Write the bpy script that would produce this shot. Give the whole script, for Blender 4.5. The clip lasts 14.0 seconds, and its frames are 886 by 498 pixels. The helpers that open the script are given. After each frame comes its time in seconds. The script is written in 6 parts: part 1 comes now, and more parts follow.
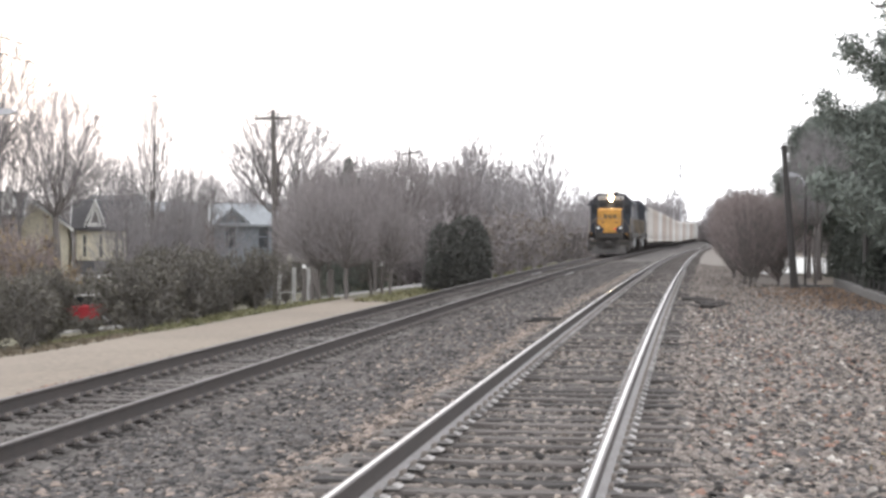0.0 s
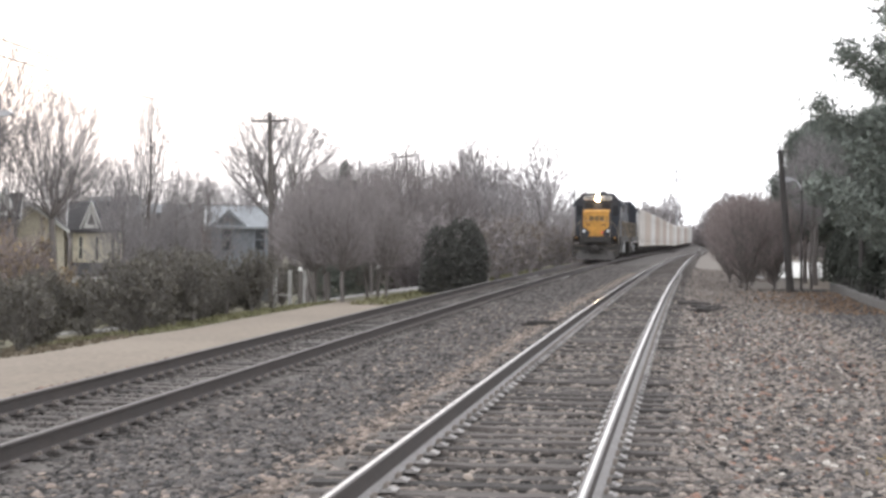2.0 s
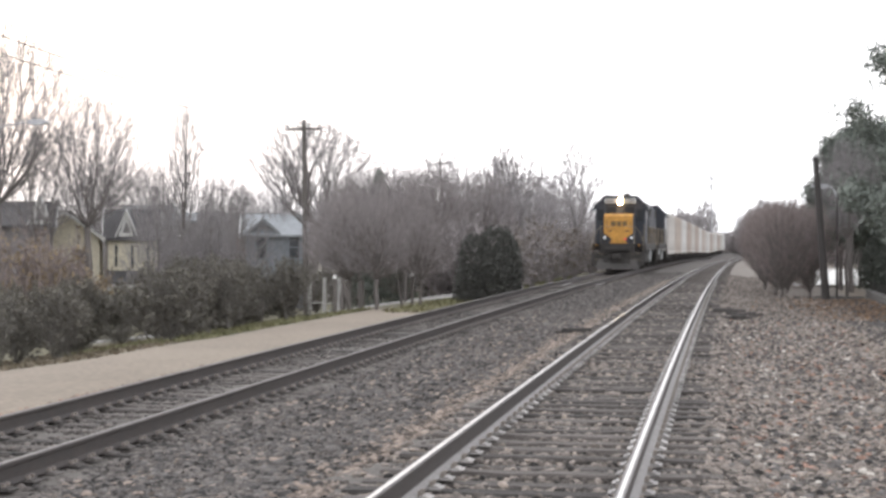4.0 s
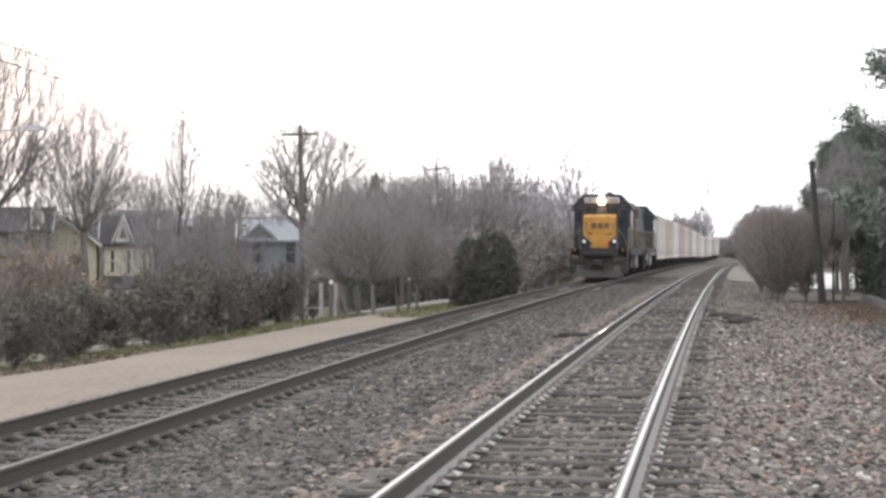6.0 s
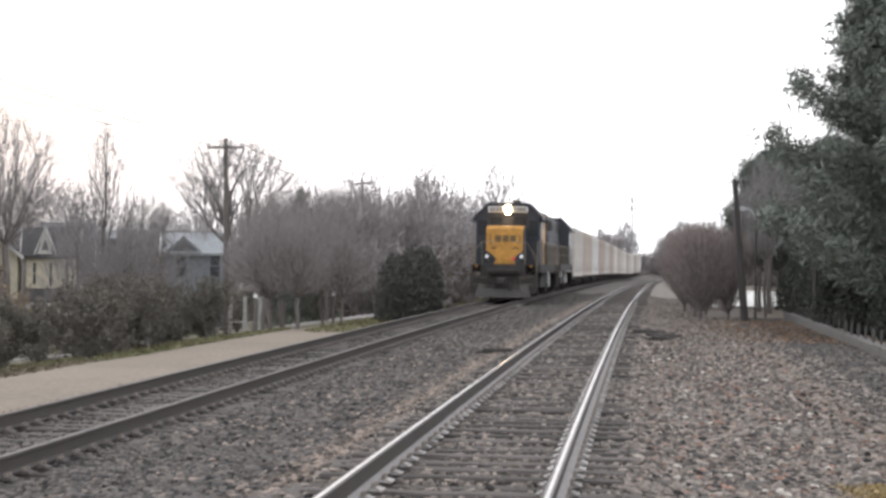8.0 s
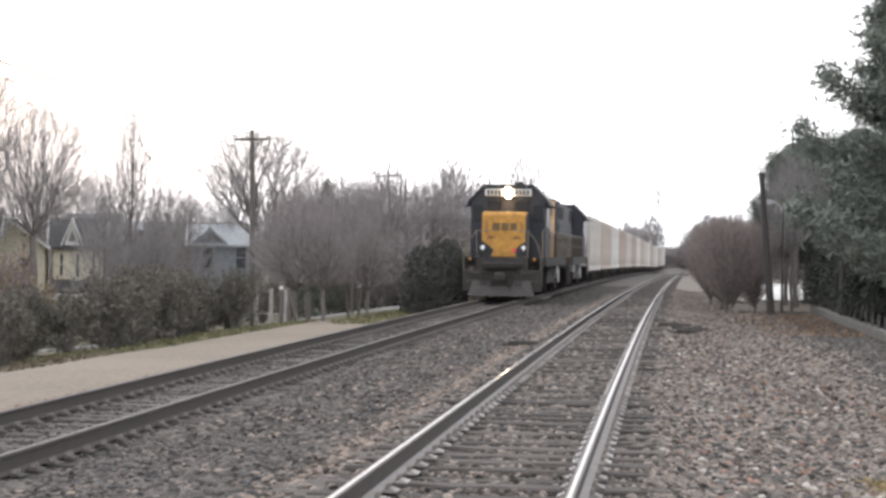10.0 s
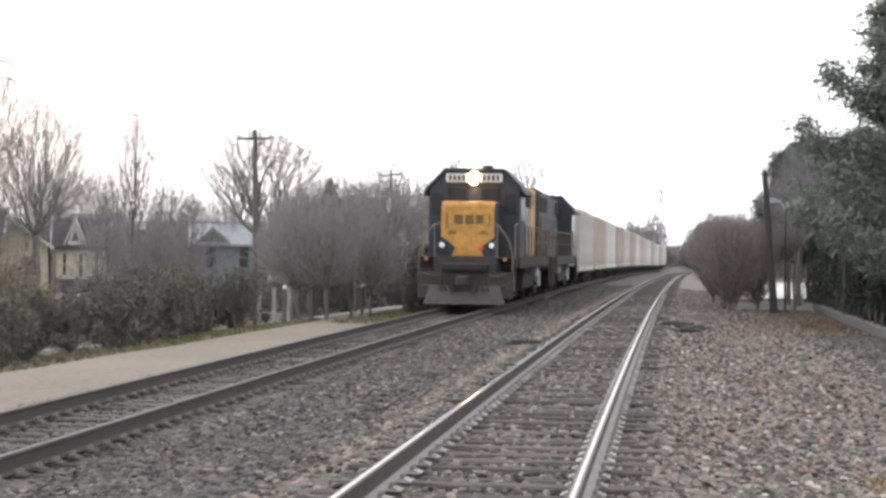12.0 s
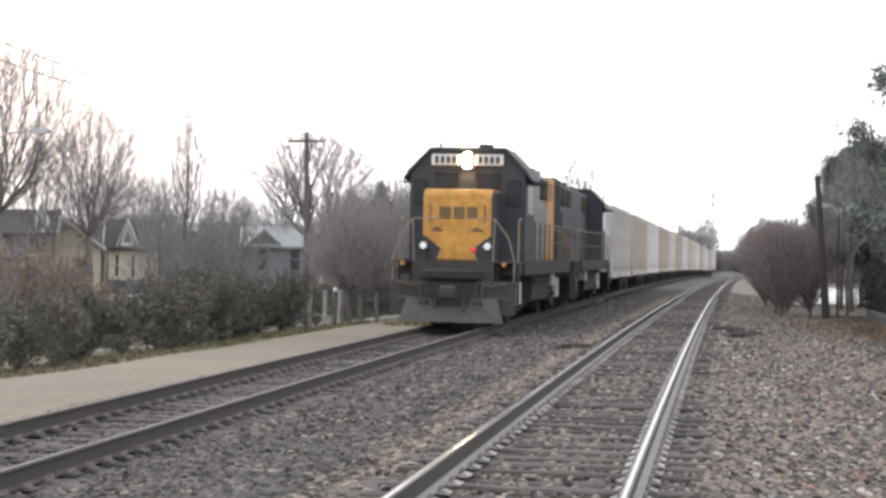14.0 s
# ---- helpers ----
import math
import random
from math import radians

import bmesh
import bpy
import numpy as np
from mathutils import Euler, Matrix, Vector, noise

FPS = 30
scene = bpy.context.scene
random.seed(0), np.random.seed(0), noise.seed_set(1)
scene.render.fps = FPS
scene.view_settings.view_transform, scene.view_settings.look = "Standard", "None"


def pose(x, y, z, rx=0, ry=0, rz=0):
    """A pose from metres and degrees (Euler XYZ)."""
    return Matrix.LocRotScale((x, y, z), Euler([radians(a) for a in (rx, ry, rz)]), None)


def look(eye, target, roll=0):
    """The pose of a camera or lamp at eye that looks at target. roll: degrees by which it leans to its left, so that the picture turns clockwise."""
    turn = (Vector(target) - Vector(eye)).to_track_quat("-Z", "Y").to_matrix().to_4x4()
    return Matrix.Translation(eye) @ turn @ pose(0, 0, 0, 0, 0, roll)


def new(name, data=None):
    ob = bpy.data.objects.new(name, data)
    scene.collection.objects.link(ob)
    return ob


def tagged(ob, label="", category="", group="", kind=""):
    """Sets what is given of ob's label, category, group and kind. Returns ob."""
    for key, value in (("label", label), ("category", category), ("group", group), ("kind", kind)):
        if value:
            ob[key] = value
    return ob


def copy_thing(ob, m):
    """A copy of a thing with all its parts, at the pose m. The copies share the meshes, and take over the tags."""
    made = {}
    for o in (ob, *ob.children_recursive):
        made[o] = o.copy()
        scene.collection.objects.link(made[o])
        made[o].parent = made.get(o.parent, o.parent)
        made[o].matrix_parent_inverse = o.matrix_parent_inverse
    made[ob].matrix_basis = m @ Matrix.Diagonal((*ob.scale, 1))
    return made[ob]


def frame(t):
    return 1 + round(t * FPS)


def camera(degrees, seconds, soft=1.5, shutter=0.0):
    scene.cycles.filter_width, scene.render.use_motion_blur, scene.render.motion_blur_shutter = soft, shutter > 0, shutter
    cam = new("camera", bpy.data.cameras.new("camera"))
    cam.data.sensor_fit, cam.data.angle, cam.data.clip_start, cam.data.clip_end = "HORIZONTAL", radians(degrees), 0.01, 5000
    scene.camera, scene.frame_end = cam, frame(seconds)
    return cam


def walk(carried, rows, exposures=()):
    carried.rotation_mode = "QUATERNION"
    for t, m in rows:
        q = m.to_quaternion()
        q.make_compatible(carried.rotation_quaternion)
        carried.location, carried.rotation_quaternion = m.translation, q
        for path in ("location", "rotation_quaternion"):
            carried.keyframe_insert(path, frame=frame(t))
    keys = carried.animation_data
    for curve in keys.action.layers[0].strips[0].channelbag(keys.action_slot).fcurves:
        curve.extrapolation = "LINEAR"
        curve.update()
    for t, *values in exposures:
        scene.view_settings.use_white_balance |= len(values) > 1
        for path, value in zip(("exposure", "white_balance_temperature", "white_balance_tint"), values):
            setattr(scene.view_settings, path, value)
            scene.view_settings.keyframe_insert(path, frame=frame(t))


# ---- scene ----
cam = camera(27.37, 14.0, soft=3.1)
# the camera is held at one spot beside the track and only turns: seconds, then Euler degrees
TURNS = [
    (0.0, 89.357, -0.191, 7.984),
    (0.5, 89.483, -0.381, 8.055),
    (1.0, 89.476, -0.522, 7.797),
    (1.5, 89.466, -0.730, 7.685),
    (2.0, 89.457, -0.401, 7.867),
    (2.5, 89.440, -0.212, 8.255),
    (3.0, 89.485, -0.138, 8.601),
    (3.5, 89.592, -0.290, 8.866),
    (5.8, 89.827, -0.194, 9.111),
    (6.0, 89.842, -0.181, 8.830),
    (6.5, 89.898, -0.440, 8.370),
    (7.0, 89.746, -0.390, 7.940),
    (7.5, 90.043, -0.285, 6.643),
    (8.0, 90.334, -0.660, 6.474),
    (8.5, 90.249, -0.913, 6.713),
    (9.0, 90.023, -0.701, 7.166),
    (11.5, 90.206, -0.905, 7.346),
    (12.0, 90.053, -0.750, 7.379),
    (12.5, 90.389, -0.726, 7.473),
    (13.0, 90.488, -0.799, 8.012),
    (13.5, 90.318, -0.923, 8.621),
    (14.0, 90.125, -1.086, 8.972),
]
EYE = (0.0, 0.0, 1.579)
walk(cam, [(t, pose(*EYE, rx, ry, rz)) for t, rx, ry, rz in TURNS], exposures=[(t, e + 0.08, 6420, 11.5) for t, e in ((0, 0.38), (1.5, 0.3), (3, 0.22), (6, 0.24), (6.6, 0.12), (8.5, 0.02), (9.0, 0.14), (11.3, 0.16), (14, 0.15))])

# ---- light: a bright overcast sky, a weak low sun behind it ----
world = bpy.data.worlds.new("overcast")
scene.world = world
world.use_nodes = True
wn, wl = world.node_tree.nodes, world.node_tree.links
wn.clear()
w_out = wn.new("ShaderNodeOutputWorld")
w_bg = wn.new("ShaderNodeBackground")
w_sky = wn.new("ShaderNodeTexSky")
w_sky.sky_type = "NISHITA"
w_sky.sun_disc = False
w_sky.sun_elevation, w_sky.sun_rotation = radians(8), radians(-28)
w_sky.dust_density, w_sky.air_density = 4.0, 1.5
w_mix = wn.new("ShaderNodeMix")
w_mix.data_type = "RGBA"
w_mix.inputs[0].default_value = 0.93
w_mix.inputs[7].default_value = (10.2, 10.35, 10.6, 1)
wl.new(w_sky.outputs[0], w_mix.inputs[6])
wl.new(w_mix.outputs[2], w_bg.inputs[0])
w_bg.inputs[1].default_value = 0.14
wl.new(w_bg.outputs[0], w_out.inputs[0])
sun = new("sun", bpy.data.lights.new("sun", "SUN"))
sun.data.energy, sun.data.angle, sun.data.color = 0.5, radians(25), (1.0, 0.96, 0.92)
sun.matrix_world = look((-47, 88, 60), (0, 0, 0))


# ---- materials ----
def material(name, colour, rough=0.8, metal=0.0, second=None, scale=3.0, fine=40.0, mix=0.5, bump=0.2, spec=0.5, island=0.0, obvary=0.0, emit=0.0, stretch=(1, 1, 1), detail=4.0):
    """A surface with stains at one scale and grain at a finer one; island / obvary: how much each piece differs in brightness."""
    m = bpy.data.materials.new(name)
    m.use_nodes = True
    n, l = m.node_tree.nodes, m.node_tree.links
    b = n["Principled BSDF"]
    b.inputs["Roughness"].default_value, b.inputs["Metallic"].default_value = rough, metal
    b.inputs["Specular IOR Level"].default_value = spec
    co = n.new("ShaderNodeTexCoord")
    mp = n.new("ShaderNodeMapping")
    mp.inputs["Scale"].default_value = stretch
    l.new(co.outputs["Object"], mp.inputs[0])
    big, small = n.new("ShaderNodeTexNoise"), n.new("ShaderNodeTexNoise")
    for tex, s in ((big, scale), (small, fine)):
        tex.inputs["Scale"].default_value, tex.inputs["Detail"].default_value = s, detail
        l.new(mp.outputs[0], tex.inputs["Vector"])
    ramp = n.new("ShaderNodeMapRange")
    ramp.inputs[1].default_value, ramp.inputs[2].default_value = 0.35, 0.65
    l.new(big.outputs[0], ramp.inputs[0])
    c = n.new("ShaderNodeMix")
    c.data_type = "RGBA"
    second = second or [v * 0.7 for v in colour]
    c.inputs[6].default_value, c.inputs[7].default_value = (*colour, 1), (*second, 1)
    amount = n.new("ShaderNodeMath")
    amount.operation, amount.inputs[1].default_value = "MULTIPLY", mix
    l.new(ramp.outputs[0], amount.inputs[0])
    l.new(amount.outputs[0], c.inputs[0])
    hsv = n.new("ShaderNodeHueSaturation")
    value = n.new("ShaderNodeMapRange")
    value.inputs[3].default_value, value.inputs[4].default_value = 0.72, 1.28
    value.inputs[1].default_value, value.inputs[2].default_value = 0.25, 0.75
    l.new(small.outputs[0], value.inputs[0])
    last = value.outputs[0]
    for socket, size in (("Random Per Island", island), ("Random", obvary)):
        if size:
            src = n.new("ShaderNodeNewGeometry" if socket != "Random" else "ShaderNodeObjectInfo")
            r = n.new("ShaderNodeMapRange")
            r.inputs[3].default_value, r.inputs[4].default_value = 1 - size, 1 + size
            l.new(src.outputs[socket], r.inputs[0])
            mul = n.new("ShaderNodeMath")
            mul.operation = "MULTIPLY"
            l.new(last, mul.inputs[0])
            l.new(r.outputs[0], mul.inputs[1])
            last = mul.outputs[0]
    l.new(last, hsv.inputs["Value"])
    l.new(c.outputs[2], hsv.inputs["Color"])
    l.new(hsv.outputs[0], b.inputs["Base Color"])
    if bump:
        bp = n.new("ShaderNodeBump")
        bp.inputs["Strength"].default_value, bp.inputs["Distance"].default_value = bump, 0.02
        l.new(small.outputs[0], bp.inputs["Height"])
        l.new(bp.outputs[0], b.inputs["Normal"])
    if emit:
        l.new(hsv.outputs[0], b.inputs["Emission Color"])
        b.inputs["Emission Strength"].default_value = emit
    return m


BALLAST = material("ballast", (0.118, 0.106, 0.097), 0.95, second=(0.082, 0.073, 0.067), scale=0.8, fine=22, bump=1.0)
GRAVEL = material("gravel", (0.168, 0.147, 0.129), 0.95, second=(0.12, 0.103, 0.09), scale=0.4, fine=16, bump=1.0)
STONE = material("stone", (0.172, 0.148, 0.131), 0.9, second=(0.104, 0.085, 0.074), scale=9, fine=60, bump=0.3, island=0.95)
STONE_MID = material("mid_grey_stone", (0.096, 0.084, 0.077), 0.9, second=(0.062, 0.056, 0.053), scale=9, fine=60, bump=0.3, island=0.95)
STONE_DARK = material("dark_stone", (0.085, 0.078, 0.075), 0.9, second=(0.056, 0.051, 0.049), scale=9, fine=60, bump=0.3, island=0.85)
STONE_PALE = material("pale_stone", (0.25, 0.212, 0.18), 0.9, second=(0.17, 0.138, 0.113), scale=9, fine=60, bump=0.3, island=0.7)
STONE_RUST = material("rusty_stone", (0.23, 0.14, 0.105), 0.9, second=(0.16, 0.105, 0.085), scale=9, fine=60, bump=0.3, island=0.6)
STONE_SANDY = material("sandy_stone", (0.205, 0.165, 0.138), 0.9, second=(0.13, 0.105, 0.09), scale=9, fine=60, bump=0.3, island=0.8)
STONE_WHITE = material("whitish_stone", (0.43, 0.40, 0.36), 0.85, second=(0.31, 0.28, 0.25), scale=9, fine=60, bump=0.3, island=0.5)
LEAF_LITTER = material("leaf_litter", (0.23, 0.15, 0.10), 0.9, second=(0.26, 0.165, 0.10), scale=5, fine=40, island=0.5)
LANE = material("gravel_lane", (0.222, 0.184, 0.145), 0.95, second=(0.16, 0.13, 0.103), scale=0.22, fine=9, bump=0.4)
ASPHALT = material("asphalt", (0.29, 0.28, 0.27), 0.95, second=(0.23, 0.22, 0.21), scale=0.5, fine=12)
GRASS = material("grass", (0.105, 0.098, 0.06), 0.95, second=(0.16, 0.14, 0.085), scale=0.6, fine=14, bump=0.8)
BLADE = material("grass_blade", (0.15, 0.15, 0.075), 0.9, second=(0.22, 0.19, 0.115), scale=0.8, fine=10, island=0.4)
DRY = material("dry_grass", (0.33, 0.25, 0.12), 0.9, second=(0.24, 0.17, 0.08), scale=2, fine=12, island=0.4)
EARTH = material("earth", (0.142, 0.118, 0.097), 0.95, second=(0.175, 0.145, 0.105), scale=0.7, fine=9, bump=0.8)
TIE = material("creosoted_tie", (0.058, 0.050, 0.046), 0.9, second=(0.115, 0.102, 0.094), scale=3, fine=26, bump=0.7, obvary=0.55, stretch=(0.25, 3, 3))
RAIL_SIDE = material("rusty_rail", (0.052, 0.045, 0.043), 0.75, second=(0.075, 0.058, 0.052), scale=4, fine=50)
RAIL_TOP = material("polished_rail", (0.42, 0.41, 0.41), 0.15, 0.8, second=(0.29, 0.28, 0.28), scale=3, fine=60, bump=0.02)
RAIL_TOP_DULL = material("dulled_rail_head", (0.16, 0.15, 0.148), 0.6, 0.3, second=(0.11, 0.10, 0.097), scale=3, fine=60, bump=0.02)
RAIL_FOOT = material("worn_rail_foot", (0.27, 0.255, 0.25), 0.6, second=(0.18, 0.16, 0.15), scale=5, fine=40)
PLATE = material("tie_plate_steel", (0.38, 0.365, 0.355), 0.55, 0.1, second=(0.24, 0.215, 0.20), scale=8, fine=50, obvary=0.35)
PLATE_GRIMY = material("grimy_tie_plate", (0.135, 0.122, 0.115), 0.8, 0.1, second=(0.085, 0.075, 0.07), scale=8, fine=50, obvary=0.35)
SPIKE = material("spike_steel", (0.26, 0.23, 0.21), 0.7, second=(0.3, 0.25, 0.21), scale=20, fine=80)
BARK = material("bark", (0.165, 0.148, 0.14), 0.95, second=(0.22, 0.2, 0.187), scale=4, fine=30, bump=0.6)
# Haze is painted into the next three twig colours: paler, slightly mauve.
HAZED_TWIG = material("twigs", (0.315, 0.295, 0.302), 0.95, second=(0.36, 0.33, 0.325), scale=0.5, fine=6, bump=0, island=0.25)
HAZED_TREE_TWIG = material("hazed_tree_twigs", (0.255, 0.238, 0.242), 0.95, second=(0.295, 0.27, 0.265), scale=0.5, fine=6, bump=0, island=0.25)
HAZED_TWIG_RED = material("hazed_brown_twigs", (0.275, 0.250, 0.252), 0.95, second=(0.315, 0.278, 0.268), scale=0.6, fine=6, bump=0, island=0.3)
TWIG_BROWN = material("brown_shrub_twigs", (0.265, 0.222, 0.215), 0.95, second=(0.30, 0.25, 0.235), scale=0.6, fine=6, bump=0, island=0.3)
TWIG_DARK = material("dark_hedge_twigs", (0.165, 0.152, 0.14), 0.95, second=(0.205, 0.187, 0.168), scale=0.6, fine=6, bump=0, island=0.15)
OLIVE_LEAF = material("dull_olive_leaves", (0.12, 0.112, 0.092), 0.9, second=(0.145, 0.132, 0.105), scale=1, fine=8, bump=0, island=0.2)
DEAD_LEAF = material("dead_leaves", (0.15, 0.122, 0.09), 0.9, second=(0.19, 0.16, 0.105), scale=1, fine=8, bump=0, island=0.4)
WITHERED = material("withered_leaves", (0.27, 0.205, 0.125), 0.9, second=(0.22, 0.18, 0.13), scale=1, fine=8, bump=0, island=0.4)
EVERGREEN = material("dark_evergreen", (0.060, 0.066, 0.056), 0.8, second=(0.08, 0.087, 0.07), scale=2, fine=12, bump=0, island=0.4)
EVERGREEN_DULL = material("dull_evergreen", (0.086, 0.086, 0.078), 0.85, second=(0.11, 0.11, 0.098), scale=2, fine=12, bump=0, island=0.4)
NEEDLE = material("pine_needles", (0.15, 0.168, 0.147), 0.75, second=(0.19, 0.212, 0.182), scale=1.2, fine=14, bump=0, island=0.4)
POLE_DARK = material("dark_creosoted_pole", (0.055, 0.05, 0.048), 0.9, second=(0.085, 0.077, 0.072), scale=4, fine=40, stretch=(6, 6, 0.5))
POLE_WOOD = material("weathered_pole", (0.12, 0.108, 0.10), 0.9, second=(0.17, 0.152, 0.14), scale=4, fine=40, stretch=(6, 6, 0.5))
WIRE = material("wire", (0.06, 0.06, 0.065), 0.6, bump=0)
GLASSY = material("insulator", (0.35, 0.4, 0.4), 0.2, bump=0)
YARD = material("pale_concrete", (0.62, 0.61, 0.59), 0.9, second=(0.5, 0.49, 0.47), scale=0.5, fine=6, bump=0.2)
CONCRETE = material("concrete", (0.125, 0.118, 0.112), 0.9, second=(0.085, 0.08, 0.077), scale=2, fine=25, bump=0.4)
IRON = material("dark_iron", (0.045, 0.045, 0.047), 0.6, second=(0.09, 0.07, 0.06), scale=6, fine=50)
GALVANISED = material("galvanised_steel", (0.5, 0.5, 0.52), 0.45, 0.6, scale=3, fine=30)
LOCO_BLUE = material("dark_blue_paint", (0.048, 0.052, 0.063), 0.6, spec=0.25, second=(0.07, 0.068, 0.072), scale=1.2, fine=18, bump=0.05)
LOCO_GREY = material("grey_paint", (0.185, 0.19, 0.20), 0.5, second=(0.13, 0.13, 0.135), scale=0.9, fine=14, bump=0.05)
LOCO_YELLOW = material("yellow_paint", (0.52, 0.26, 0.047), 0.5, second=(0.46, 0.225, 0.045), scale=1.1, fine=5, bump=0.03)
UNDER = material("grimy_black_steel", (0.045, 0.042, 0.04), 0.8, spec=0.3, second=(0.085, 0.076, 0.07), scale=2, fine=20)
PLOUGH = material("weathered_plough", (0.075, 0.07, 0.068), 0.65, second=(0.115, 0.103, 0.095), scale=2, fine=18)
RAILING = material("grimy_railing", (0.13, 0.105, 0.075), 0.6, second=(0.20, 0.16, 0.10), scale=3, fine=30)
HANDRAIL = material("handrail_paint", (0.27, 0.225, 0.165), 0.5, second=(0.17, 0.145, 0.115), scale=3, fine=30)
WINDOW_DARK = material("cab_glass", (0.02, 0.022, 0.025), 0.3, spec=0.3, bump=0)
SILVER = material("silver_paint", (0.55, 0.56, 0.57), 0.5, second=(0.4, 0.4, 0.4), scale=2, fine=20)
BOARD = material("number_board", (0.55, 0.55, 0.53), 0.4, emit=0.2, bump=0)
LAMP = material("headlight_glow", (1.0, 0.72, 0.36), 0.3, emit=140, bump=0, second=(1.0, 0.72, 0.36))
# Pale, faintly glowing glass; on the trailing cab's windows it stands in for sky.
PALE_GLASS = material("pale_glow_glass", (0.8, 0.82, 0.85), 0.15, emit=0.25, bump=0)
AMBER = material("amber_lens", (0.5, 0.24, 0.06), 0.3, bump=0)
FADED = material("faded_dark_paint", (0.17, 0.105, 0.04), 0.6, second=(0.09, 0.065, 0.035), scale=5, fine=25, bump=0)
RED_GLOW = material("red_marker", (0.75, 0.06, 0.08), 0.3, emit=0.4, bump=0)
CAR_WHITE = material("white_car_paint", (0.70, 0.70, 0.69), 0.6, mix=0.8, second=(0.42, 0.39, 0.36), scale=0.7, fine=9, bump=0.08, stretch=(1, 0.4, 0.13))
CAR_GREY = material("pale_grey_car_paint", (0.60, 0.585, 0.56), 0.6, mix=0.8, second=(0.40, 0.35, 0.31), scale=0.7, fine=9, bump=0.08, stretch=(1, 0.4, 0.13))
CAR_TAN = material("tan_car_paint", (0.54, 0.49, 0.44), 0.65, mix=0.8, second=(0.36, 0.285, 0.235), scale=0.7, fine=9, bump=0.08, stretch=(1, 0.4, 0.13))
CAR_RUST = material("rust_streaked_paint", (0.52, 0.46, 0.41), 0.7, mix=0.9, second=(0.31, 0.235, 0.19), scale=0.8, fine=9, bump=0.1, stretch=(1, 0.4, 0.13))
SIDING_CREAM = material("cream_siding", (0.66, 0.61, 0.49), 0.8, second=(0.56, 0.515, 0.41), scale=0.7, fine=7, bump=0.05)
SIDING_BLUE = material("blue_grey_siding", (0.22, 0.235, 0.26), 0.8, second=(0.18, 0.19, 0.205), scale=0.7, fine=7, bump=0.05)
SIDING_GREY = material("grey_siding", (0.22, 0.20, 0.20), 0.8, second=(0.17, 0.16, 0.16), scale=0.7, fine=7, bump=0.05)
BRICK_RED = material("brick_wall", (0.17, 0.115, 0.095), 0.9, second=(0.13, 0.09, 0.078), scale=2, fine=18)
SHINGLE = material("dark_shingles", (0.075, 0.072, 0.074), 0.95, spec=0.2, second=(0.105, 0.1, 0.1), scale=1, fine=9)
METAL_ROOF = material("pale_metal_roof", (0.30, 0.315, 0.33), 0.8, spec=0.2, second=(0.21, 0.22, 0.23), scale=0.8, fine=9)
TRIM_WHITE = material("white_trim", (0.75, 0.74, 0.72), 0.6, second=(0.62, 0.61, 0.58), scale=3, fine=20)
PANE = material("window_glass", (0.04, 0.045, 0.05), 0.08, spec=0.8, bump=0)
GATE_WHITE = material("weathered_white_paint", (0.42, 0.41, 0.39), 0.8, second=(0.3, 0.29, 0.27), scale=3, fine=20)
CAR_RED = material("red_car_paint", (0.42, 0.035, 0.045), 0.3, second=(0.34, 0.03, 0.04), scale=2, fine=20, bump=0)


